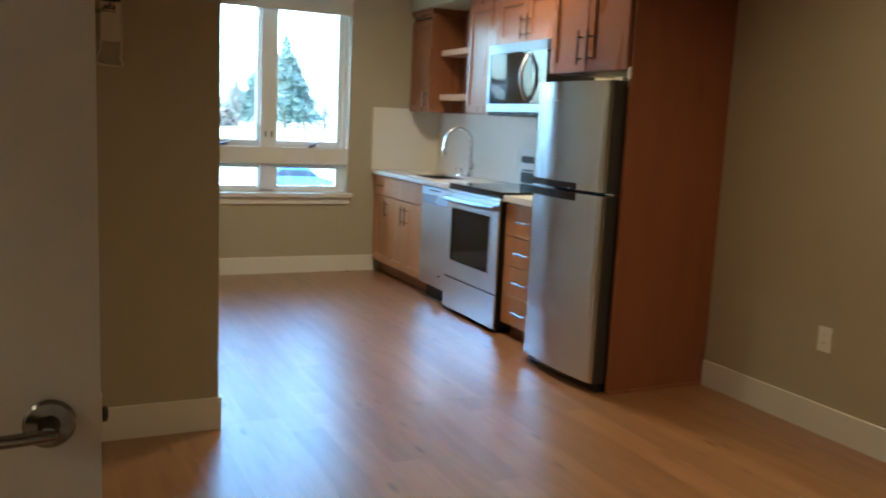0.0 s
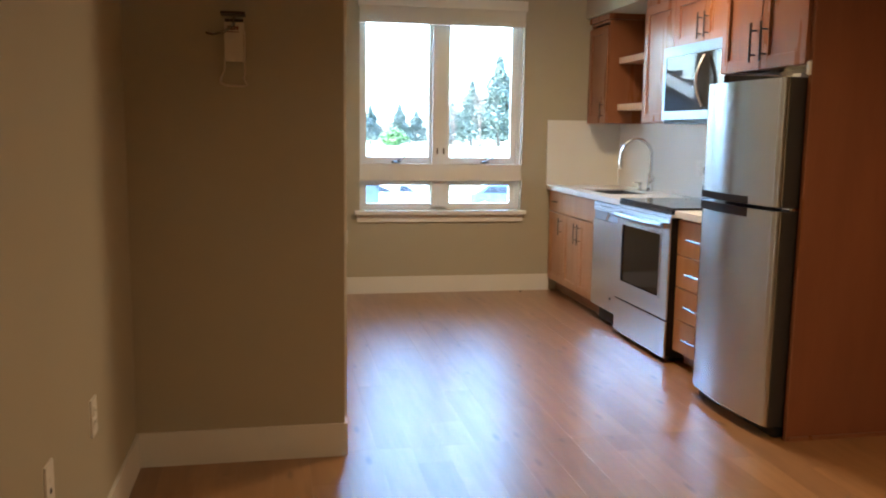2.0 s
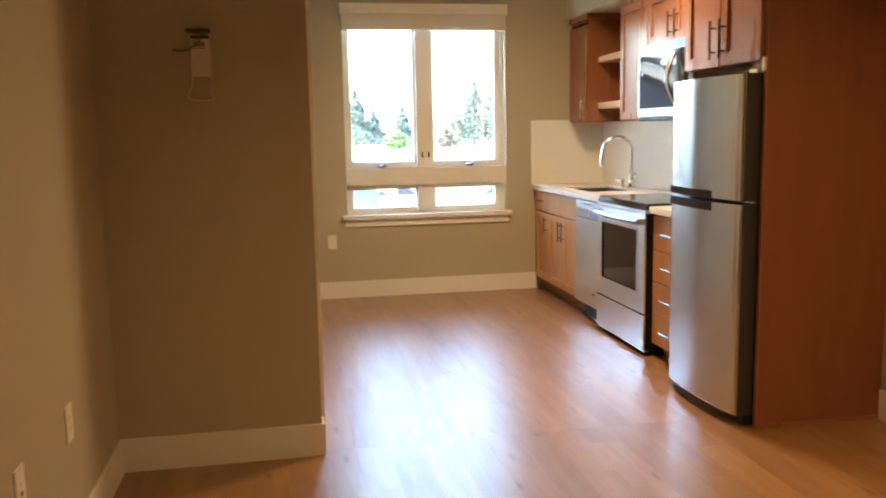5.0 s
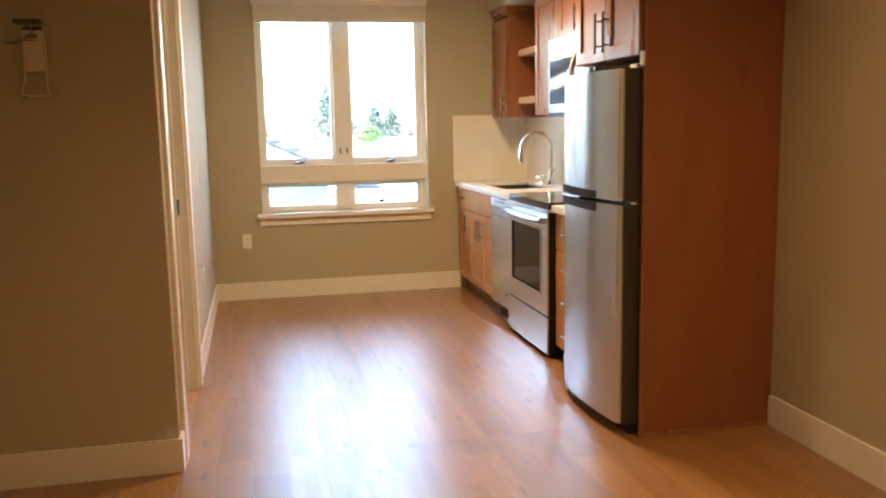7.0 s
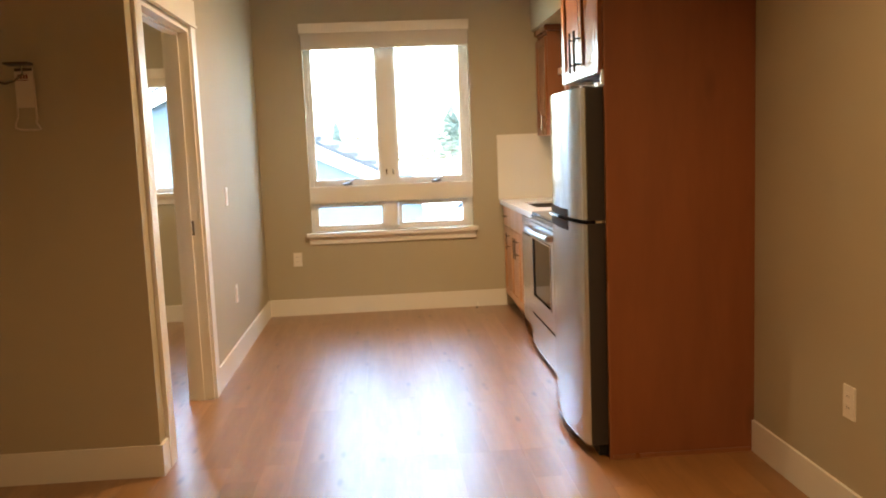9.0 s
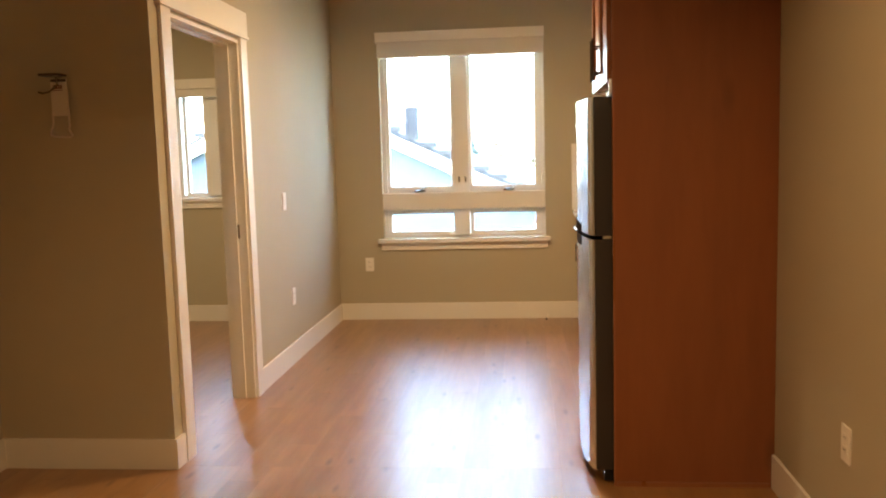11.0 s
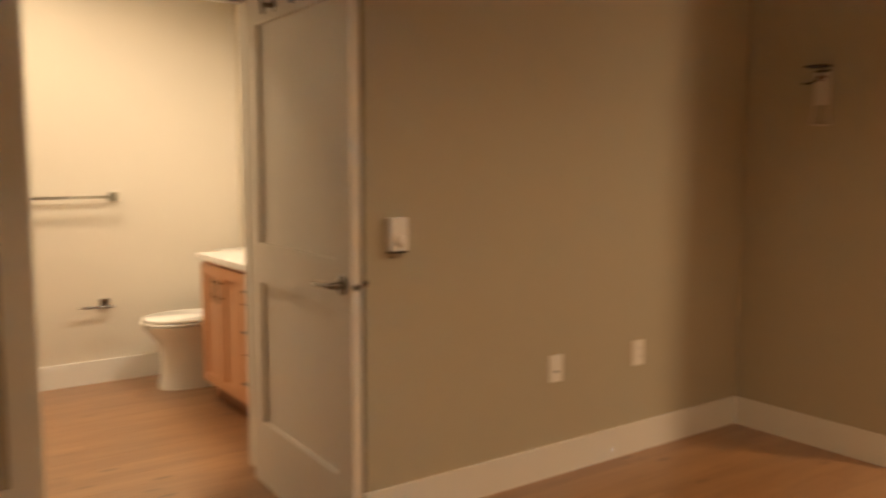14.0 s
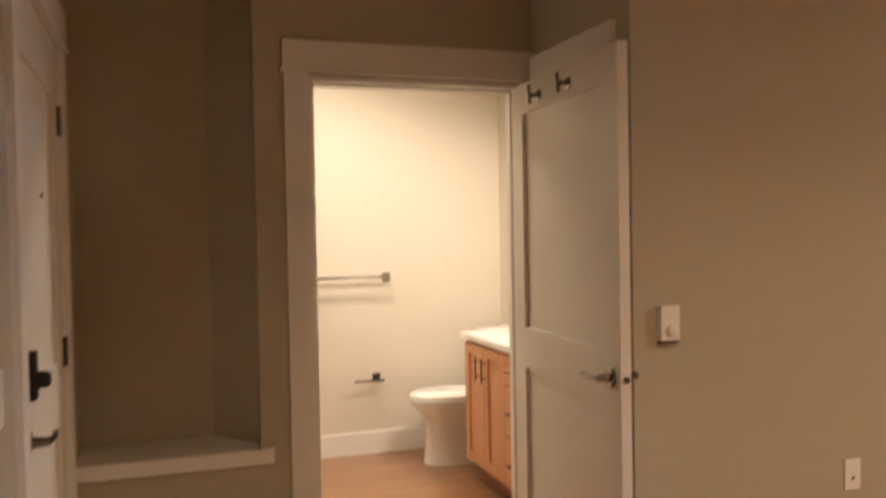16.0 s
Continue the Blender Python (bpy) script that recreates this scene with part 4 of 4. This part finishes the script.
plate("outlet", "white outlet plate low on the window wall", south(YW), 0.252, 0.48, "outlet", "outlet")
plate("light_switch", "white rocker switch on wall beside bedroom doorway", east(XP), 1.93, 1.117, "switch", "light switch")
plate("outlet", "white outlet plate low on wall beyond the doorway", east(XP), 2.062, 0.455, "outlet", "outlet")
plate("data_jack", "white wall plate with two jacks on thermostat wall", east(XL), -1.258, 0.47, "jack", "data jack")
plate("outlet", "white outlet plate low on thermostat wall", east(XL), -0.742, 0.47, "outlet", "outlet")
plate("outlet", "white outlet plate low on wall beside fridge panel", west(XR), -0.895, 0.447, "outlet", "outlet")
plate("light_switch", "white rocker switch beside the entry door", north(YE), -0.22, 1.09, "switch", "light switch")
plate("outlet", "white outlet plate on the white backsplash", west(XK - 0.012), 2.10, 1.12, "outlet", "outlet")
tmst = thing("thermostat", (XL, -2.063, 1.084), "white wall thermostat with round dial", "thermostat")
part("housing", bx(bmesh.new(), -2.10, -2.028, 1.026, 1.145, -0.001, 0.032, east(XL)), PLATE, tmst, bev=0.006, seg=2)
part("dial", lathe(bmesh.new(), (XL + 0.031, -2.06, 1.062), (1, 0, 0), ((0, 0.023), (0.010, 0.021), (0.013, 0.016)), 24), PLATE, tmst, smooth=True)
# dark strip below the housing, drawn in place of its cast shadow
part("base", bx(bmesh.new(), -2.098, -2.03, 1.016, 1.026, -0.001, 0.028, east(XL)), BRONZE, tmst)

# ---- key holder on the stub wall ----
hk = thing("wall_hook_tag", (-0.43, YB, 1.66), "white wire hook holding card tag on wall", "wall hook")
part("top_bar", bx(bmesh.new(), -0.475, -0.385, 1.772, 1.782, 0.03, 0.10, south(YB)), BRONZE, hk, bev=0.002)
part("arm", tube(bmesh.new(), ((-0.535, YB - 0.002, 1.712), (-0.51, YB - 0.012, 1.705), (-0.47, YB - 0.022, 1.712), (-0.43, YB - 0.032, 1.74), (-0.43, YB - 0.035, 1.775)), 0.0045, 8), NICKEL, hk)
cd = part("card", bx(bmesh.new(), -0.466, -0.392, 1.605, 1.765, 0.020, 0.024, south(YB)), CARD, hk, "white card with dark red heading", bev=0.001)
part("heading_bar", bx(bmesh.new(), -0.464, -0.394, 1.752, 1.764, 0.0242, 0.0252, south(YB)), BRONZE, cd)
for ua, ub in ((-0.453, -0.446), (-0.443, -0.434), (-0.431, -0.424), (-0.421, -0.413)):
    part("text_bar", bx(bmesh.new(), ua, ub, 1.722, 1.738, 0.0242, 0.0250, south(YB)), INK, cd)
part("text_bar", bx(bmesh.new(), -0.455, -0.411, 1.714, 1.717, 0.0242, 0.0250, south(YB)), INK, cd)
loop = ((-0.392, YB - 0.022, 1.72), (-0.392, YB - 0.022, 1.56), (-0.398, YB - 0.018, 1.545), (-0.385, YB - 0.012, 1.518), (-0.40, YB - 0.011, 1.513), (-0.465, YB - 0.011, 1.516), (-0.484, YB - 0.012, 1.524), (-0.484, YB - 0.012, 1.54), (-0.468, YB - 0.018, 1.57), (-0.466, YB - 0.022, 1.62))
part("wire_loop", tube(bmesh.new(), loop, 0.0045, 8), WIRE, hk, smooth=True)

# ---- cable stub by the baseboard ----
cb = thing("cable_stub", (1.765, 3.47, 0), "short white cable stub lying beside the baseboard", "cable")
part("wire", tube(bmesh.new(), ((1.772, YW - 0.012, 0.03), (1.77, YW - 0.03, 0.022), (1.767, YW - 0.05, 0.008), (1.76, YW - 0.08, 0.006)), 0.0055, 8), PLATE, cb, smooth=True)
part("connector", tube(bmesh.new(), ((1.76, YW - 0.078, 0.007), (1.755, YW - 0.10, 0.008)), 0.008, 8), BRONZE, cb)

# ---- niche shelf ----
ns = thing("niche_shelf", (-1.8, -3.7, 0.525), "white painted shelf in wall niche beside entry", "shelf", kind="structure")
part("shelf_top", box(-1.949, XB + 0.002, YE + 0.001, -3.361, 0.526, 0.581), TRIM, ns)
part("front_edge", box(XB + 0.002, XB + 0.02, YE + 0.001, -3.312, 0.526, 0.583), TRIM, ns, bev=0.002)
ds = thing("door_stop", (XB + 0.013, -3.275, 0.09), "small spring door stop on the baseboard", "door stop")
part("spring", tube(bmesh.new(), ((XB + 0.010, -3.275, 0.085), (XB + 0.075, -3.275, 0.085)), 0.006, 10), NICKEL, ds)
part("tip", tube(bmesh.new(), ((XB + 0.074, -3.275, 0.085), (XB + 0.09, -3.275, 0.085)), 0.009, 10), PLATE, ds)

# ---- bathroom ----
VF = south(-2.058)
cabinet("bath_vanity", "honey maple bathroom vanity with doors and drawers", VF, -2.84, -1.76, 0, 0.80, 0.49,
        (("door", -2.84, -2.555, 0.11, 0.785, (-2.60, 0.66, 0.13, True)), ("door", -2.553, -2.268, 0.11, 0.785, (-2.51, 0.66, 0.13, True)),
         ("drawer", -2.266, -1.99, 0.63, 0.785, (-2.13, 0.705, 0.11, False)), ("drawer", -2.266, -1.99, 0.37, 0.625, (-2.13, 0.5, 0.11, False)), ("drawer", -2.266, -1.99, 0.11, 0.365, (-2.13, 0.24, 0.11, False)),
         ("door", -1.988, -1.76, 0.11, 0.785, None)), HONEY, "", toe=0.10)
vt = thing("vanity_top", (-2.3, -1.82, 0.802), "white vanity top with integral basin", "vanity top")
part("slab", box(-2.872, -1.758, -2.092, -1.562, 0.802, 0.832), PORCELAIN, vt, bev=0.005, seg=2)
part("basin_rim", lathe(bmesh.new(), (-2.32, -1.83, 0.830), (0, 0, 1), ((0, 0.20), (0.0025, 0.20), (0.0032, 0.19), (0.0026, 0.18)), 32, (1.2, 0.85)), PORCELAIN, vt, smooth=True)

to = thing("toilet", (-3.2, -1.95, 0), "white porcelain toilet between vanity and wall", "toilet")
pb = bmesh.new()
rings = []
for z, hw, y0_, y1_ in ((0, 0.125, -2.224, -1.72), (0.02, 0.126, -2.224, -1.72), (0.12, 0.117, -2.208, -1.73), (0.22, 0.119, -2.206, -1.74), (0.265, 0.130, -2.218, -1.74),
                        (0.31, 0.158, -2.252, -1.74), (0.35, 0.180, -2.286, -1.74), (0.385, 0.187, -2.298, -1.74)):
    cy, ry = (y0_ + y1_) / 2, (y1_ - y0_) / 2
    rings.append([pb.verts.new((-3.2 + hw * math.copysign(abs(math.cos(a)) ** 0.8, math.cos(a)), cy + ry * math.copysign(abs(math.sin(a)) ** 0.85, math.sin(a)), z)) for a in [2 * math.pi * k / 28 for k in range(28)]])
for r0, r1 in zip(rings, rings[1:]):
    for k in range(28):
        pb.faces.new((r0[k], r0[(k + 1) % 28], r1[(k + 1) % 28], r1[k]))
pb.faces.new(rings[0])
pb.faces.new(rings[-1])
part("bowl", pb, PORCELAIN, to, smooth=True)


def oval(z0, z1, hw, y0_, y1_):
    bm = bmesh.new()
    cy, ry = (y0_ + y1_) / 2, (y1_ - y0_) / 2
    rr = []
    for z, k_ in ((z0, 0.97), (z0 + 0.004, 1.0), (z1 - 0.006, 1.0), (z1, 0.965)):
        rr.append([bm.verts.new((-3.2 + hw * k_ * math.cos(a), cy + ry * k_ * math.sin(a), z)) for a in [2 * math.pi * k / 36 for k in range(36)]])
    for r0, r1 in zip(rr, rr[1:]):
        for k in range(36):
            bm.faces.new((r0[k], r0[(k + 1) % 36], r1[(k + 1) % 36], r1[k]))
    bm.faces.new(rr[0])
    bm.faces.new(rr[-1])
    return bm


part("seat", oval(0.388, 0.406, 0.19, -2.31, -1.80), PORCELAIN, to, smooth=True)
part("lid", oval(0.409, 0.428, 0.188, -2.305, -1.80), PORCELAIN, to, smooth=True)
part("tank", box(-3.42, -2.98, -1.78, -1.575, 0.385, 0.75), PORCELAIN, to, bev=0.02, seg=3)
part("tank_lid", box(-3.43, -2.97, -1.79, -1.57, 0.751, 0.785), PORCELAIN, to, bev=0.01, seg=2)
tb = thing("towel_bar", (-3.55, -2.7, 1.13), "chrome towel bar on the bathroom wall", "towel bar")
for y in (-3.02, -2.355):
    part("mount", box(-3.551, -3.535, y - 0.025, y + 0.025, 1.10, 1.155), CHROME, tb, bev=0.003)
    part("post", box(-3.536, -3.48, y - 0.01, y + 0.01, 1.118, 1.138), CHROME, tb, bev=0.002)
part("bar", box(-3.495, -3.478, -3.02, -2.355, 1.12, 1.137), CHROME, tb, bev=0.002)
tp = thing("toilet_paper_holder", (-3.55, -2.45, 0.49), "empty nickel toilet paper holder on wall", "paper holder")
part("mount", box(-3.551, -3.535, -2.455, -2.405, 0.462, 0.512), NICKEL, tp, bev=0.003)
part("post", box(-3.536, -3.47, -2.439, -2.421, 0.466, 0.484), NICKEL, tp, bev=0.002)
part("arm", tube(bmesh.new(), ((-3.476, -2.395, 0.475), (-3.476, -2.585, 0.475)), 0.008, 10), NICKEL, tp)


# ---- outside ----
GZ = -3.2
structure("ground", box(-900, 900, YW + 0.6, 1500, GZ - 1, GZ), LAWN, "pale winter grass reaching the horizon", "ground")
structure("pavement", box(-90, 120, 36, 62, GZ - 0.2, GZ + 0.02), PAVE, "pale concrete parking area outside", "pavement")

hs = thing("neighbour_house", (-3.2, 18, GZ), "pale sided house toned eave-shade blue, grey gable roof", "house")
RX, RZ, SL, EX = -3.2, 2.95, 0.47, 5.4
gw = bmesh.new()
prof = [(RX - EX + 0.4, GZ), (RX + EX - 0.4, GZ), (RX + EX - 0.4, RZ - SL * (EX - 0.4) - 0.35), (RX, RZ - 0.35), (RX - EX + 0.4, RZ - SL * (EX - 0.4) - 0.35)]
fa = [gw.verts.new((x, 14.12, z)) for x, z in prof]
fb = [gw.verts.new((x, 26, z)) for x, z in prof]
gw.faces.new(fa)
gw.faces.new(fb)
for k in range(5):
    gw.faces.new((fa[k], fa[(k + 1) % 5], fb[(k + 1) % 5], fb[k]))
# whole gable wall takes the eave-shade blue as its colour
part("wall", gw, SIDING, hs, "pale siding coloured in the blue of eave shade")
for s_ in (-1, 1):
    rf = bmesh.new()
    q = [(RX, RZ), (RX + s_ * EX, RZ - SL * EX), (RX + s_ * EX, RZ - SL * EX - 0.1), (RX, RZ - 0.1)]
    fa = [rf.verts.new((x, 14.02, z)) for x, z in q]
    fb = [rf.verts.new((x, 26.4, z)) for x, z in q]
    rf.faces.new(fa)
    rf.faces.new(fb)
    for k in range(4):
        rf.faces.new((fa[k], fa[(k + 1) % 4], fb[(k + 1) % 4], fb[k]))
    rp = part("roof", rf, ROOFM, hs, "grey shingle roof slope")
    fs = bmesh.new()
    q = [(RX, RZ - 0.09), (RX + s_ * EX, RZ - SL * EX - 0.09), (RX + s_ * EX, RZ - SL * EX - 0.36), (RX, RZ - 0.36)]
    fa = [fs.verts.new((x, 13.95, z)) for x, z in q]
    fb = [fs.verts.new((x, 14.02, z)) for x, z in q]
    fs.faces.new(fa)
    fs.faces.new(fb)
    for k in range(4):
        fs.faces.new((fa[k], fa[(k + 1) % 4], fb[(k + 1) % 4], fb[k]))
    part("fascia", fs, TRIM, rp, "white painted fascia board")
    for k in range(14):
        x = RX + s_ * (0.2 + k * EX / 14.5)
        part("shingle", box(x - 0.15, x + 0.15, 14.0, 14.3, RZ - SL * abs(x - RX) - 0.02, RZ - SL * abs(x - RX) + 0.075), ROOFM, rp)
part("vent_pipe", box(-1.02, -0.76, 15.2, 15.5, 1.2, 2.52), ROOFM, hs, "square grey roof vent", bev=0.02)


def crown(bm, centre, rx, rz, n, size, cone):
    """Many small leaf clumps with gaps, in a cone or a rounded mound."""
    for _ in range(n):
        h = random.random() ** (0.75 if cone else 1.0)
        a = random.random() * 2 * math.pi
        if cone:
            r = rx * (1 - h) * (0.35 + 0.65 * random.random() ** 0.5) * (0.62 + 0.26 * math.sin(h * 21 + 2 * a) + 0.34 * random.random())
        else:
            r = rx * math.sqrt(max(0, 1 - (2 * h - 1) ** 2)) * random.random() ** 0.4 * (0.8 + 0.3 * math.sin(5 * a + 7 * h))
        p = Vector((centre[0] + r * math.cos(a), centre[1] + r * math.sin(a), centre[2] + rz * h))
        s_ = size * (0.5 + random.random())
        d = [Vector((random.uniform(-1, 1), random.uniform(-1, 1), random.uniform(-0.6, 0.6))) * s_ for _ in range(4)]
        v = [bm.verts.new(p + e) for e in d]
        for q in ((0, 1, 2), (0, 2, 3), (0, 1, 3), (1, 2, 3)):
            bm.faces.new([v[i] for i in q])
    return bm


def conifer(x, y, h, r):
    t = thing("conifer_tree", (x, y, GZ), "tall dark green conifer beyond the field", "tree", "distant trees")
    part("trunk", lathe(bmesh.new(), (x, y, GZ), (0, 0, 1), ((0, h * 0.022), (h * 0.5, h * 0.012), (h * 0.96, h * 0.002)), 8), TWIG, t)
    part("crown", crown(bmesh.new(), (x, y, GZ + h * 0.08), r, h * 0.93, 7000, h * 0.025, True), NEEDLE, t)


def bare_tree(x, y, h):
    t = thing("bare_tree", (x, y, GZ), "leafless winter tree with thin upright branches", "tree", "distant trees")
    part("trunk", lathe(bmesh.new(), (x, y, GZ), (0, 0, 1), ((0, h * 0.025), (h * 0.4, h * 0.016), (h * 0.98, h * 0.003)), 8), TWIG, t)
    bm = bmesh.new()
    for k in range(60):
        z = GZ + h * random.uniform(0.25, 0.85)
        a = random.random() * 6.28
        l = h * random.uniform(0.1, 0.32)
        p0 = Vector((x, y, z))
        p1 = p0 + Vector((math.cos(a) * l * 0.5, math.sin(a) * l * 0.5, l * 0.8))
        tube(bm, (p0, (p0 + p1) / 2 + Vector((math.cos(a), math.sin(a), -0.4)) * l * 0.08, p1), h * 0.004, 4)
    part("limbs", bm, TWIG, t)


def bush(x, y, h, r, material, label):
    t = thing("bush", (x, y, GZ), label, "bush", "distant bushes")
    part("crown", crown(bmesh.new(), (x, y, GZ - 0.2), r, h, 500, r * 0.16, False), material, t)


for x, y, h, r in ((24.3, 280, 19.0, 9.0), (31.0, 288, 13.2, 7.0), (42.0, 294, 14.0, 6.5), (49.0, 300, 12.0, 7.0), (74.5, 280, 30.0, 13.0), (66.5, 287, 22.0, 10.0), (60.5, 292, 15.0, 8.5), (82.0, 290, 21.0, 9.5), (-2.6, 64, 6.7, 1.9)):
    conifer(x, y, h, r)
for x, y, h in ((56.0, 279, 17.5), (59.5, 284, 14.0), (67.5, 278, 20.0), (81.0, 279, 21.0), (90.0, 285, 17.0)):
    bare_tree(x, y, h)
bush(37.0, 274, 5.5, 4.6, LEAF, "bright green rounded bush at field edge")
bush(54.0, 276, 6.0, 4.0, TWIG, "reddish brown winter shrub")
wd = bmesh.new()
for k in range(46):
    crown(wd, (-60 + k * 6.5, 330 + random.uniform(-8, 8), GZ - 0.5), 5.5, random.uniform(5, 13), 90, 0.9, False)
tagged(part("far_woods", wd, TWIG), "hazy line of bare winter woods", "woods", "", "stuff")


def parked_car(x, y, paint, label, turn):
    t = thing("parked_car", (0, 0, 0), label, "car", "parked cars")
    side = [(-2.2, 0.35), (2.2, 0.35), (2.22, 0.7), (1.3, 0.92), (0.65, 1.42), (-1.1, 1.45), (-1.9, 0.98), (-2.2, 0.9)]
    bm = bmesh.new()
    fa = [bm.verts.new((p, -0.85 if q < 1 else -0.66, q)) for p, q in side]
    fb = [bm.verts.new((p, 0.85 if q < 1 else 0.66, q)) for p, q in side]
    bm.faces.new(fa)
    bm.faces.new(fb)
    for k in range(8):
        bm.faces.new((fa[k], fa[(k + 1) % 8], fb[(k + 1) % 8], fb[k]))
    part("body", bm, paint, t, bev=0.05, seg=2)
    for s_ in (-1, 1):
        wn_ = bmesh.new()
        vs = [wn_.verts.new((p, s_ * (0.86 - 0.40 * (q - 0.98) + 0.012), q)) for p, q in ((-1.55, 0.98), (1.1, 0.98), (0.6, 1.34), (-1.05, 1.36))]
        vb = [wn_.verts.new((v.co.x, v.co.y - s_ * 0.03, v.co.z)) for v in vs]
        wn_.faces.new(vs)
        wn_.faces.new(vb)
        for k in range(4):
            wn_.faces.new((vs[k], vs[(k + 1) % 4], vb[(k + 1) % 4], vb[k]))
        part("side_window", wn_, BLACKG, t)
        for p in (-1.4, 1.4):
            w_ = part("wheel", lathe(bmesh.new(), (p, s_ * 0.70, 0.32), (0, s_, 0), ((0, 0.32), (0.19, 0.32), (0.2, 0.28)), 20), TYRE, t)
            part("rim", lathe(bmesh.new(), (p, s_ * 0.895, 0.32), (0, s_, 0), ((0, 0.2), (0.012, 0.19)), 16), CARSILVER, w_)
    t.matrix_world = pose(x, y, GZ + 0.02, 0, 0, turn)


parked_car(6.6, 47, CARSILVER, "silver car parked outside on pale concrete", 4)
parked_car(13.2, 46, CARBLUE, "blue car parked outside on pale concrete", -3)
parked_car(1.6, 50, CARBLUE, "blue car parked beyond the house", 8)

# ---- floor planks ----
floor_ob = bpy.data.objects["floor"]
PW = 0.145
plank_mesh = {}


def plank(x0, y0, length, width=PW):
    key = (round(length, 3), round(width, 3))
    if key not in plank_mesh:
        bm = bmesh.new()
        g, b = 0.00015, 0.0002
        lo_ = [(g, g), (width - g, g), (width - g, length - g), (g, length - g)]
        hi_ = [(g + b, g + b), (width - g - b, g + b), (width - g - b, length - g - b), (g + b, length - g - b)]
        v0 = [bm.verts.new((x, y, -0.0095)) for x, y in lo_]
        v1 = [bm.verts.new((x, y, -0.0003)) for x, y in lo_]
        v2 = [bm.verts.new((x, y, 0)) for x, y in hi_]
        bm.faces.new(v2)
        for k in range(4):
            bm.faces.new((v0[k], v0[(k + 1) % 4], v1[(k + 1) % 4], v1[k]))
            bm.faces.new((v1[k], v1[(k + 1) % 4], v2[(k + 1) % 4], v2[k]))
        bmesh.ops.recalc_face_normals(bm, faces=bm.faces)
        me = bpy.data.meshes.new("plank")
        bm.to_mesh(me)
        bm.free()
        me.materials.append(OAK)
        plank_mesh[key] = me
    ob = new("plank", plank_mesh[key])
    ob.location = (x0, y0, 0)
    ob.parent = floor_ob


def lay(x0, x1, y0, y1):
    """Staggered boards along y over a rectangle."""
    k = 0
    x = x0
    while x < x1 - 0.01:
        w_ = min(PW, x1 - x)
        y = y0
        first = (0.45, 0.9, 1.2, 0.3, 0.75, 1.05)[k % 6]
        while y < y1 - 0.01:
            l_ = min(first if y == y0 else 1.35, y1 - y)
            plank(x, y, l_, w_)
            y += l_
        x += w_
        k += 1


lay(-0.015 - 6 * PW, XR + 0.06, YE, 0.05)
lay(-0.015, XK, 0.05, YW + 0.005)
lay(-0.015 - 12 * PW, -0.015, 0.05, YW + 0.005)
lay(-0.015 - 25 * PW, -0.015 - 6 * PW, YE, -1.5)
